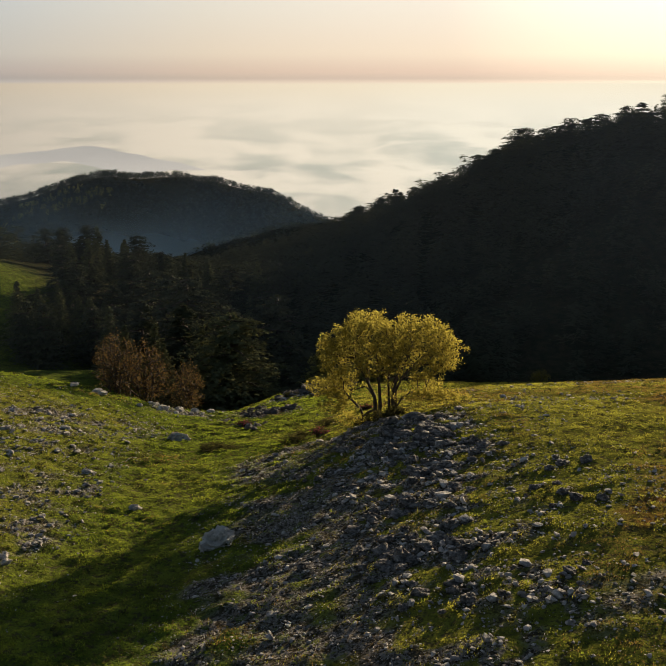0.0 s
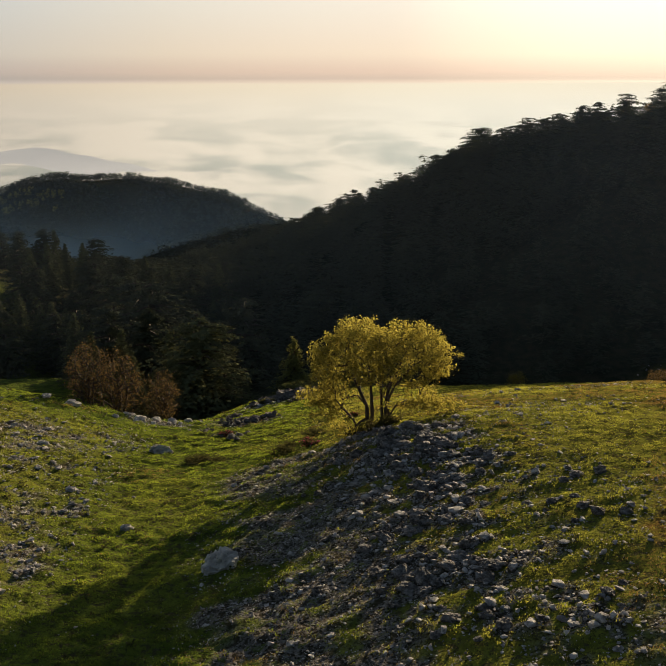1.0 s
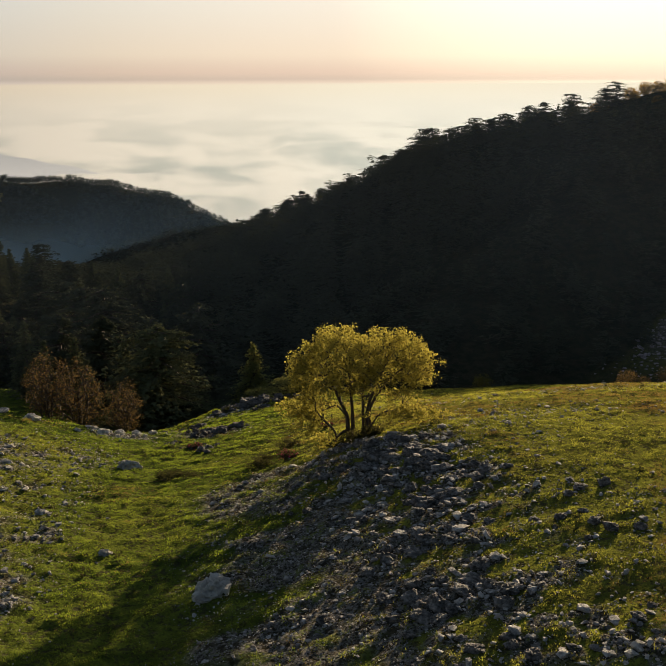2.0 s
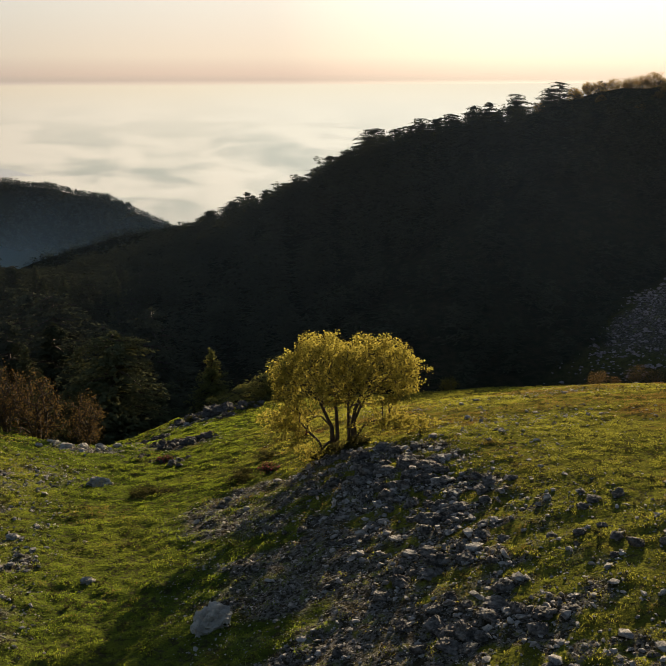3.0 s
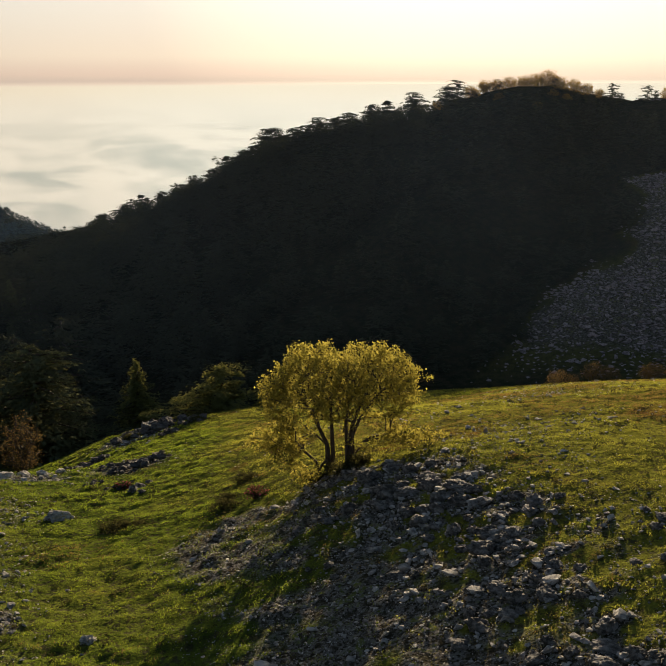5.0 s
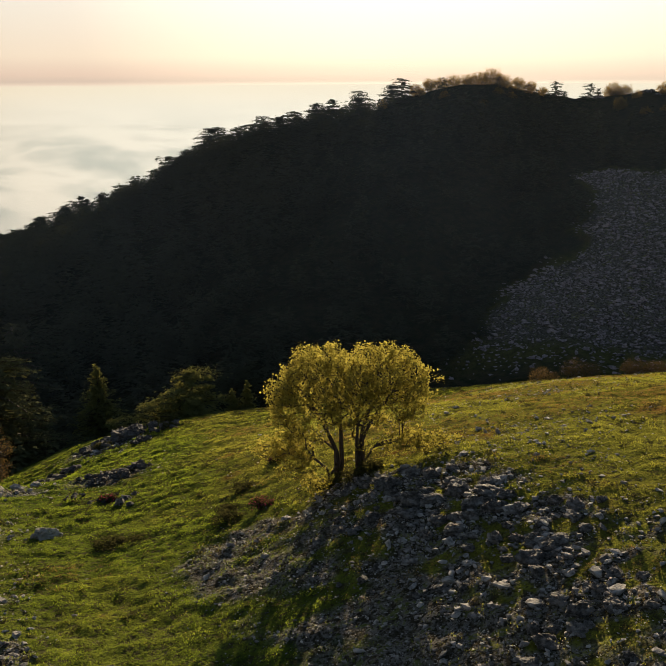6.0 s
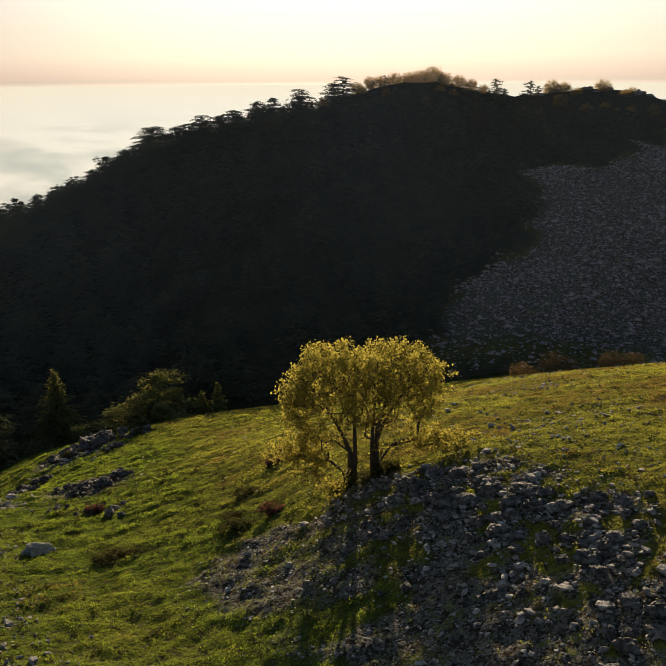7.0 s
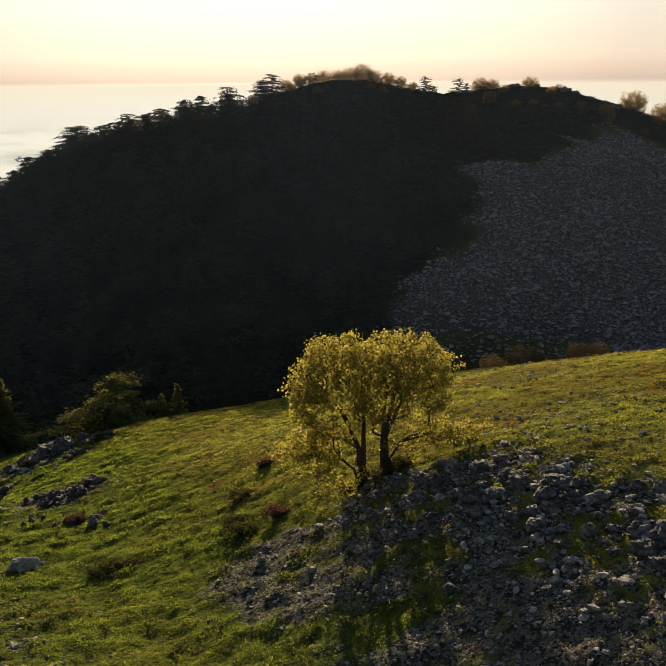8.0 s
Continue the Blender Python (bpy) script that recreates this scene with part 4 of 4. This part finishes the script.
for k, (s, d, size) in enumerate([(70, 1, 0.75), (73, 0, 0.85), (76, 1, 0.8), (79, 1, 0.9), (82, 0, 0.8), (85, 1, 0.95), (88, 0, 1.05), (91, 1, 0.85), (94, 0, 0.75), (97, 1, 0.7), (100, 2, 0.55), (115.3, 1, 0.9), (118, 1, 0.7), (126.3, 1, 0.9), (132.5, 1, 0.6),
                                  (148.7, 0, 1.45), (155, 1, 1.35), (56, 1, 0.5), (118, 12, 0.7), (137, 14, 0.7), (142, 13, 0.9)] + [(a, b, c) for a, b, c in zip(ridge_rng.uniform(62, 160, 18), ridge_rng.uniform(4, 20, 18), ridge_rng.uniform(0.35, 0.65, 18))]):
    x, y = 40 + 0.7413 * s - 0.6712 * d, 273 - 0.6712 * s - 0.7413 * d
    bush_thing("tree", RIDGE_TREE, x, y, size, 61 * k, "thinly leaved small tree on the bare ridge top", "tree", "small trees on the ridge top").location.z -= 0.9 * size


# ---- stones ----
def hull_stone(seed, points=13, flat=0.75):
    rng = np.random.default_rng(seed)
    bm = bmesh.new()
    for p in rng.normal(0, 1, (points, 3)):
        p = p / math.sqrt(np.linalg.norm(p) * np.abs(p).max() * 1.25) * rng.uniform(0.80, 1.12)
        bm.verts.new((p[0] * 0.5, p[1] * 0.5, p[2] * 0.5 * flat))
    made = bmesh.ops.convex_hull(bm, input=bm.verts)
    bmesh.ops.delete(bm, geom=[g for g in made["geom_interior"] if isinstance(g, bmesh.types.BMVert)], context="VERTS")
    bmesh.ops.triangulate(bm, faces=bm.faces)
    bm.verts.index_update()
    out = np.array([v.co[:] for v in bm.verts]), np.array([[v.index for v in f.verts] for f in bm.faces])
    bm.free()
    return out


def boulder_mesh(name, seed, mat, flat=0.7, block=0.6, detail=3, cuts=13):
    """A weathered limestone block with cracks and blunt corners."""
    rng = np.random.default_rng(seed)
    bm = bmesh.new()
    bmesh.ops.create_icosphere(bm, subdivisions=detail, radius=0.5)
    planes = rng.normal(0, 1, (cuts, 3))
    planes /= np.linalg.norm(planes, axis=1, keepdims=True)
    cut = rng.uniform(0.28, 0.43, cuts)
    for v in bm.verts:
        p = np.array(v.co[:])
        for q, c in zip(planes, cut):
            over = p @ q - c
            if over > 0:
                p = p - q * over * (0.75 + 0.25 * block)
        k = noise.fractal(Vector(p) * 4.5 + Vector((seed, 0, 0)), 0.7, 2.2, 4)
        crack = abs(noise.noise(Vector((p[0] * 2, p[1] * 2, p[2] * 7)) + Vector((0, seed, 0))))
        joint = abs(noise.noise(Vector((p[0] * 5.5, p[1] * 5.5, p[2] * 1.6)) + Vector((seed, 9, 0))))
        p = p * (1 + 0.22 * k - 0.24 * max(0, 0.14 - crack) / 0.14 - 0.16 * max(0, 0.10 - joint) / 0.10)
        v.co = Vector((p[0], p[1], p[2] * flat))
    me = bpy.data.meshes.new(name)
    bm.to_mesh(me)
    bm.free()
    me.materials.append(mat)
    return me


STONES = [hull_stone(60 + k, 11 + k % 4, 0.6 + 0.1 * (k % 3)) for k in range(10)]
BOULDERS = [boulder_mesh("boulder_shape", 70 + k, OUTCROP_STONE, 0.6 + 0.08 * (k % 4), 0.6, 4) for k in range(6)]
DARK_BOULDERS = [boulder_mesh("dark_boulder_shape", 75 + k, DARK_STONE, 0.62 + 0.1 * (k % 3)) for k in range(5)]
PALE_BOULDERS = [boulder_mesh("pale_boulder_shape", 80 + k, PALE_STONE, f, 1.0, 4, 12) for k, f in enumerate((0.95, 0.5, 0.6))]


def lay_boulder(me, x, y, size, turn, tilt, label, group="", sink=0.25):
    ob = new("boulder", me)
    sx, sy, sz = size
    ob.matrix_world = pose(x, y, float(ground_z(x, y)) + sz * (0.3 - sink), tilt, tilt * 0.5, turn) @ Matrix.Diagonal((sx, sy, sz, 1))
    return tagged(ob, label, "boulder", group)


lay_boulder(PALE_BOULDERS[0], -4.2, 32.0, (1.45, 1.25, 1.75), 30, 12, "big pale grey limestone boulder in the tree's shadow")
lay_boulder(PALE_BOULDERS[1], -9.2, 53.8, (1.4, 1.1, 1.7), 10, -4, "flat pale limestone block in the green swale")
for x, y, w in ((-4.9, 58.7, 0.95), (-5.4, 57.7, 0.75), (-4.4, 59.2, 0.5), (-5.0, 57.0, 0.5)):
    lay_boulder(BOULDERS[int(w * 20) % 6], x, y, (w, w * 0.8, w * 0.85), 90 * w, 9, "grey limestone block beside the flowering shrub", "blocks by the flowering shrub", 0.2)
lay_boulder(PALE_BOULDERS[2], -8.5, 37.9, (0.65, 0.5, 0.6), 50, 5, "small pale stone lying in the swale grass")
OUTCROP = "weathered grey limestone block of the outcrop below the tree"
for k, (x, y, w) in enumerate(((2.9, 44.0, 1.3), (2.9, 43.0, 1.5), (4.1, 42.3, 1.3), (2.6, 40.6, 1.6), (3.1, 40.3, 1.5), (4.2, 40.2, 1.5), (4.6, 38.9, 1.7), (4.2, 37.8, 1.5), (2.6, 37.7, 1.3), (3.2, 36.1, 1.1), (3.7, 35.6, 1.0), (3.3, 34.1, 1.4), (4.5, 34.5, 1.2), (6.0, 36.0, 1.3),
                               (1.4, 30.5, 1.3), (2.7, 31.0, 1.2), (4.4, 31.8, 1.0), (3.4, 30.4, 0.9), (3.3, 27.4, 1.3), (1.7, 28.0, 0.9), (1.6, 27.4, 1.1), (2.1, 26.4, 1.3), (1.6, 26.0, 1.2), (4.0, 26.0, 1.2), (8.3, 32.3, 1.0), (7.8, 28.4, 1.0), (2.6, 38.6, 1.1), (1.2, 41.0, 1.0), (0.2, 41.6, 0.9), (6.3, 23.0, 0.7), (0.9, 35.1, 0.8), (-0.6, 37.6, 0.7),
                               (6.8, 30.0, 0.8), (-1.0, 27.8, 0.7), (2.4, 23.6, 0.9), (3.6, 22.6, 0.8), (2.5, 45.6, 0.8), (1.6, 44.6, 0.8), (0.6, 43.4, 0.7))):
    w *= 0.72
    lay_boulder(BOULDERS[k % 6], x, y, (w, w * 0.8, w * 0.75), 47 * k, 8 * math.sin(k * 2.1), OUTCROP, "outcrop blocks below the tree", 0.22)
    for i in range(3):
        v = w * (0.55 + 0.12 * i)
        turn = k * 1.9 + i * 2.3
        lay_boulder(BOULDERS[(k + i + 1) % 6], x + 0.85 * math.cos(turn), y + 0.75 * math.sin(turn), (v, v * 0.85, v * 0.8), 31 * k + 90 * i, 10 * math.sin(turn), OUTCROP, "outcrop blocks below the tree", 0.22)
for k, (x, y, w) in enumerate(((-4.2, 65.2, 1.8), (-5.4, 64.6, 1.4), (-3.2, 66.3, 1.5), (-6.0, 66.0, 1.2), (-7.3, 61.4, 0.9), (-6.2, 59.4, 0.9), (-5.6, 60.0, 0.7), (-2.2, 80.6, 2.5), (-3.8, 79.8, 2.0), (-0.8, 81.4, 2.2), (-6.6, 75.5, 1.6), (-8.0, 71.5, 1.6), (-1.2, 77.0, 1.2), (1.0, 79.3, 1.6))):
    for i in range(7):
        turn, v = k * 1.3 + i * 2.4, w * ((0.66 if y > 70 else 0.52) - 0.055 * i)
        out = 0.0 if i == 0 else 0.55 * w
        lay_boulder(DARK_BOULDERS[(k + i) % 5], x + out * math.cos(turn), y + out * math.sin(turn), (v, v * 0.8, v * 0.95), 71 * k + 40 * i, 12 * math.sin(turn), "grey limestone block of the outcrop on the grassy shoulder", "outcrop blocks on the shoulder", 0.15)
for k, (x, y, w) in enumerate(((-15.3, 51.6, 0.8), (-12.0, 43.6, 0.7), (-17.6, 48.6, 0.9), (-14.2, 46.2, 0.5), (-15.5, 41.0, 0.8), (-12.0, 64.4, 1.1), (-11.0, 65.2, 1.0), (-10.0, 66.0, 0.9), (-12.8, 65.4, 0.8), (-9.0, 66.6, 0.8), (-13.6, 63.8, 0.6), (-16.6, 64.6, 1.4), (-18.6, 65.6, 1.1))):
    lay_boulder(PALE_BOULDERS[1 + k % 2], x, y, (w, w * 0.8, w * 0.8), 53 * k, 7 * math.sin(k), "pale limestone block on the grassy bank", "blocks on the bank", 0.2)


for k in range(34):
    s, d, w = 116 + 1.3 * k + 2.0 * math.sin(k * 4.1), 46 + 9 * math.sin(k * 2.7), 1.5 + 0.7 * math.sin(k * 3.1)
    if scree_mask(np.array(s), np.array(d)) < 0.7:
        continue
    lay_boulder(BOULDERS[k % 6], 40 + 0.7413 * s - 0.6712 * d, 273 - 0.6712 * s - 0.7413 * d, (w * 2.2, w, w * 0.8), 42 + 17 * math.sin(k), 0, "worn grey limestone ledge at the head of the scree", "ledges of the scree", 0.35)
for k in range(26):
    s, d, w = 112 + 2.3 * k + 1.1 * math.sin(k * 5.0), 1.5 + 1.5 * math.sin(k * 2.3), 1.3 + 0.6 * math.sin(k * 3.7)
    lay_boulder(BOULDERS[k % 6], 40 + 0.7413 * s - 0.6712 * d, 273 - 0.6712 * s - 0.7413 * d, (w * 1.7, w * 1.3, w * 1.3), 83 * k, 0, "dark weathered rock on the ridge line", "rocks along the ridge", 0.3)


def stone_places(rng, count, x0, x1, y0, y1, power=1.5):
    x, y = scatter(rng, count, x0, x1, y0, y1)
    keep = rng.uniform(0, 1, count) < np.clip(rocky(x, y), 0, 1) ** power + 0.03
    return x[keep], y[keep]


def build_stones():
    rng = np.random.default_rng(9)
    x, y = stone_places(rng, 180000, -26, 38, 15, 82, 1.1)
    size = np.minimum(0.080 * np.exp(rng.normal(0, 0.62, len(x))), 0.44)
    size *= 0.55 + 0.65 * rocky(x, y)
    size *= 1 - 0.42 * step(2, -1.5, x - 0.12 * (40 - y)) * step(-9, -7, x)
    order = np.argsort(-size)
    x, y, size = x[order], y[order], size[order]
    at = np.stack([x, y, ground_z(x, y) + size * 0.16], 1)
    dims = np.stack([size * rng.uniform(0.9, 1.7, len(x)), size * rng.uniform(0.7, 1.15, len(x)), size * rng.uniform(0.6, 1.2, len(x))], 1)
    turn, which = rng.uniform(0, 6.28, len(x)), rng.integers(0, 10, len(x))
    shapes = [mesh_of("stone_shape", *s, LIMESTONE) for s in STONES]
    for k in range(240):
        ob = new("stone", shapes[which[k]])
        ob.matrix_world = Matrix.Translation(at[k]) @ Matrix.Rotation(turn[k], 4, "Z") @ Matrix.Diagonal((*dims[k], 1))
        tagged(ob, "loose grey limestone lying among grass", "stone", "loose stones on the slope")
    me = mesh_of("rubble", *stamp(STONES, at[240:9000], turn[240:9000], dims[240:9000], which[240:9000]), LIMESTONE)
    tagged(new("rubble", me), "small grey limestone rubble strewn over the slope", "rubble", kind="stuff")
    # gravel between the larger stones
    gx, gy = scatter(rng, 30000, -9, 11, 15, 49)
    keep = rng.uniform(0, 1, len(gx)) < np.clip(1.5 * rocky(gx, gy) - 0.25, 0, 1)
    gx, gy = gx[keep], gy[keep]
    grain = rng.uniform(0.035, 0.075, len(gx))
    bits = [hull_stone(180 + k, 7, 0.7) for k in range(6)]
    spots = np.concatenate([at[9000:], np.stack([gx, gy, ground_z(gx, gy) + grain * 0.2], 1)])
    shape = np.concatenate([dims[9000:], np.stack([grain * 1.3, grain, grain * 0.8], 1)])
    me = mesh_of("gravel", *stamp(bits, spots, rng.uniform(0, 6.28, len(spots)), shape, rng.integers(0, 6, len(spots))), LIMESTONE)
    tagged(new("gravel", me), "small pale pebbles strewn between the stones", "gravel", kind="stuff")
    # scree across the valley
    grit = [hull_stone(160 + k, 8, 0.7) for k in range(8)]
    s, d = rng.uniform(98, 200, 64000), rng.uniform(18, 128, 64000)
    x, y = 40 + 0.7413 * s - 0.6712 * d, 273 - 0.6712 * s - 0.7413 * d
    keep = rng.uniform(0, 1, len(s)) < scree_mask(s, d) * (0.55 + 0.45 * step(-0.3, 0.3, fbm(x / 9, y / 9, 2)))
    x, y = x[keep], y[keep]
    size = np.minimum(0.30 + 0.22 * rng.pareto(2.2, len(x)), 1.1)
    at = np.stack([x, y, ground_z(x, y) + size * 0.1], 1)
    dims = np.stack([size * 1.3, size, size * 0.8], 1)
    me = mesh_of("scree", *stamp(grit, at, rng.uniform(0, 6.28, len(x)), dims, rng.integers(0, 8, len(x))), SCREE_STONE)
    tagged(new("scree", me), "grey limestone scree on the shaded slope across the valley", "scree", kind="stuff")


build_stones()


# ---- grass and low plants ----
def tuft_shape(seed, blades, tall, wide, lean):
    """A tuft of pointed blades, unit height."""
    rng = np.random.default_rng(seed)
    points = []
    for k in range(blades):
        a, b = rng.uniform(0, 6.28), rng.uniform(0, 6.28)
        r = wide * math.sqrt(rng.uniform(0, 1))
        root = np.array([math.cos(b) * r, math.sin(b) * r, -0.15])
        tip = root + np.array([math.cos(a) * lean * rng.uniform(0.3, 1), math.sin(a) * lean * rng.uniform(0.3, 1), tall * rng.uniform(0.6, 1.15) + 0.15])
        side = np.array([-math.sin(a), math.cos(a), 0]) * 0.19
        points += [root - side, root + side, tip]
    return np.array(points), np.arange(len(points)).reshape(-1, 3)


def build_grass():
    rng = np.random.default_rng(10)
    tufts = [tuft_shape(90 + k, 5, 1.0, 2.2, 0.9) for k in range(8)]
    x, y = scatter(rng, 440000, -26, 36, 0, 1)
    y = 17 + 67 * y ** 1.25
    bare = rocky(x, y)
    clump = 0.22 * fbm(x / 2.6, y / 2.6, 2) + 0.75 * hummock(x, y)
    keep = rng.uniform(0, 1, len(x)) < (1 - 0.88 * bare) * np.clip(0.50 + 0.60 * clump, 0.08, 1)
    x, y, clump = x[keep], y[keep], clump[keep]
    size = np.interp(y, (20, 45, 80), (0.80, 0.95, 1.05)) * rng.uniform(0.024, 0.050, len(x)) * (1 + 0.7 * np.maximum(clump, 0))
    at = np.stack([x, y, ground_z(x, y)], 1)
    dims = np.stack([size * 1.35, size * 1.35, size * 0.9], 1)
    wet = moisture(x, y) + rng.normal(0, 0.16, len(x)) > 0.5
    dry = (fbm(x / 4 + 50, y / 4, 3) + 0.45 * step(4, 10, x) - 0.25 * step(0, -6, x) + rng.normal(0, 0.25, len(x))) > 0.70
    for name, rows, mat, label in (("grass", wet & ~dry, GRASS, "short lush green grass of the swale lit from behind"),
                                   ("meadow_grass", ~wet & ~dry, MEADOW_GRASS, "short lean yellow-green meadow grass lit from behind"),
                                   ("dry_grass", dry, DRY_GRASS, "dry reddish brown grass in patches")):
        me = mesh_of(name, *stamp(tufts, at[rows], rng.uniform(0, 6.28, rows.sum()), dims[rows], rng.integers(0, 8, rows.sum())), mat)
        tagged(new(name, me), label, "grass", kind="stuff")


build_grass()


def build_herbs():
    """Low dark cushions of herbs and heath between the grass."""
    rng = np.random.default_rng(12)
    x, y = scatter(rng, 9000, -24, 34, 18, 82)
    keep = rng.uniform(0, 1, len(x)) < (0.35 + 0.65 * step(-0.1, 0.5, fbm(x / 6 + 30, y / 6, 2))) * step(0.9, 0.5, rocky(x, y))
    x, y = x[keep], y[keep]
    cushions = []
    for k in range(5):
        r = np.random.default_rng(120 + k)
        spots = r.normal(0, 1, (12, 3)) * [0.33, 0.24, 0.10]
        spots[:, 2] = np.abs(spots[:, 2]) + 0.05
        cushions.append(leaves(spots, 1, 0.05, 0.26, r, 0.3))
    size = rng.uniform(0.14, 0.46, len(x)) ** 1.15
    at = np.stack([x, y, ground_z(x, y)], 1)
    me = mesh_of("herbs", *stamp(cushions, at, rng.uniform(0, 6.28, len(x)), np.stack([size, size, size * 0.9], 1), rng.integers(0, 5, len(x))), SHRUB_LEAF)
    tagged(new("herbs", me), "low dark cushions of herbs among the grass", "herbs", kind="stuff")


build_herbs()


def low_shrub(name, x, y, wide, tall, seed, flower, label):
    rng = np.random.default_rng(seed)
    ob = base_of(name, x, y, float(ground_z(x, y)) - 0.03, label, "shrub")
    tips = lobes_points([(0, 0, tall * 0.45, wide * 0.5, wide * 0.4, tall * 0.5), (wide * 0.25, 0.05, tall * 0.35, wide * 0.35, wide * 0.3, tall * 0.4)], 110, rng, 0.4)
    tips[:, 2] = np.abs(tips[:, 2])
    nodes, parents, radii = grow(tips[:50], [[(0, 0, -0.05), (0, 0, tall * 0.2), (0.05, 0, tall * 0.35)]], rng, 0.004)
    part("stems", mesh_of("stems", *tubes(nodes, parents, radii, 4), GREY_BARK, True), ob)
    part("foliage", mesh_of("foliage", *leaves(tips, 12, 0.07, 0.07, rng), SHRUB_LEAF), ob)
    if flower:
        part("blossom", mesh_of("blossom", *leaves(tips[tips[:, 2] > tall * 0.5], 8, 0.06, 0.06, rng), PETAL), ob, "pink blossom")
    return ob


for k, (x, y, wide, tall, flower) in enumerate(((-0.7, 48.5, 1.2, 0.35, True), (-6.2, 50.4, 2.2, 0.3, False), (-6.9, 50.9, 1.4, 0.25, False), (2.3, 46.0, 1.5, 0.6, False), (3.2, 45.9, 1.1, 0.5, False), (1.5, 46.6, 1.0, 0.45, False), (2.2, 83.2, 1.3, 0.5, False), (-3.6, 79.0, 1.4, 0.5, False), (-0.4, 52.6, 1.6, 0.4, False), (1.95, 55.1, 0.7, 0.3, True), (-5.8, 59.2, 0.9, 0.35, True), (-2.2, 48.6, 1.5, 0.35, False), (-1.7, 50.2, 1.2, 0.35, False), (1.1, 79.0, 1.4, 0.5, False))):
    low_shrub("heath_shrub", x, y, wide, tall, 100 + k, flower, "low dark shrub with pink blossom in the grass" if flower else "low dark brown shrub hugging the grass")
DRY_BUSH = bush_meshes(55, 1.2, 1.5, 150, 9, 0.06, RUST_LEAF, GREY_BARK, 0.25)
for k, (x, y, size) in enumerate(((25.6, 68, 1.0), (29.4, 69.4, 1.3), (30.6, 69.0, 1.0), (31.6, 66, 0.9), (33.4, 67.4, 1.1), (34.6, 67.0, 0.9), (36.0, 67.6, 0.8), (27.2, 68.6, 0.6))):
    bush_thing("dry_bush", DRY_BUSH, x, y, size, 77 * k, "dry rust-brown bush on the brow of the meadow", "bush", "dry bushes on the brow")
DARK_BUSH = bush_meshes(56, 1.6, 1.7, 120, 10, 0.09, OLIVE_LEAF, GREY_BARK)
bush_thing("bush", DARK_BUSH, 18.5, 82, 0.9, 0, "small dull green bush just below the meadow's brow", "bush")
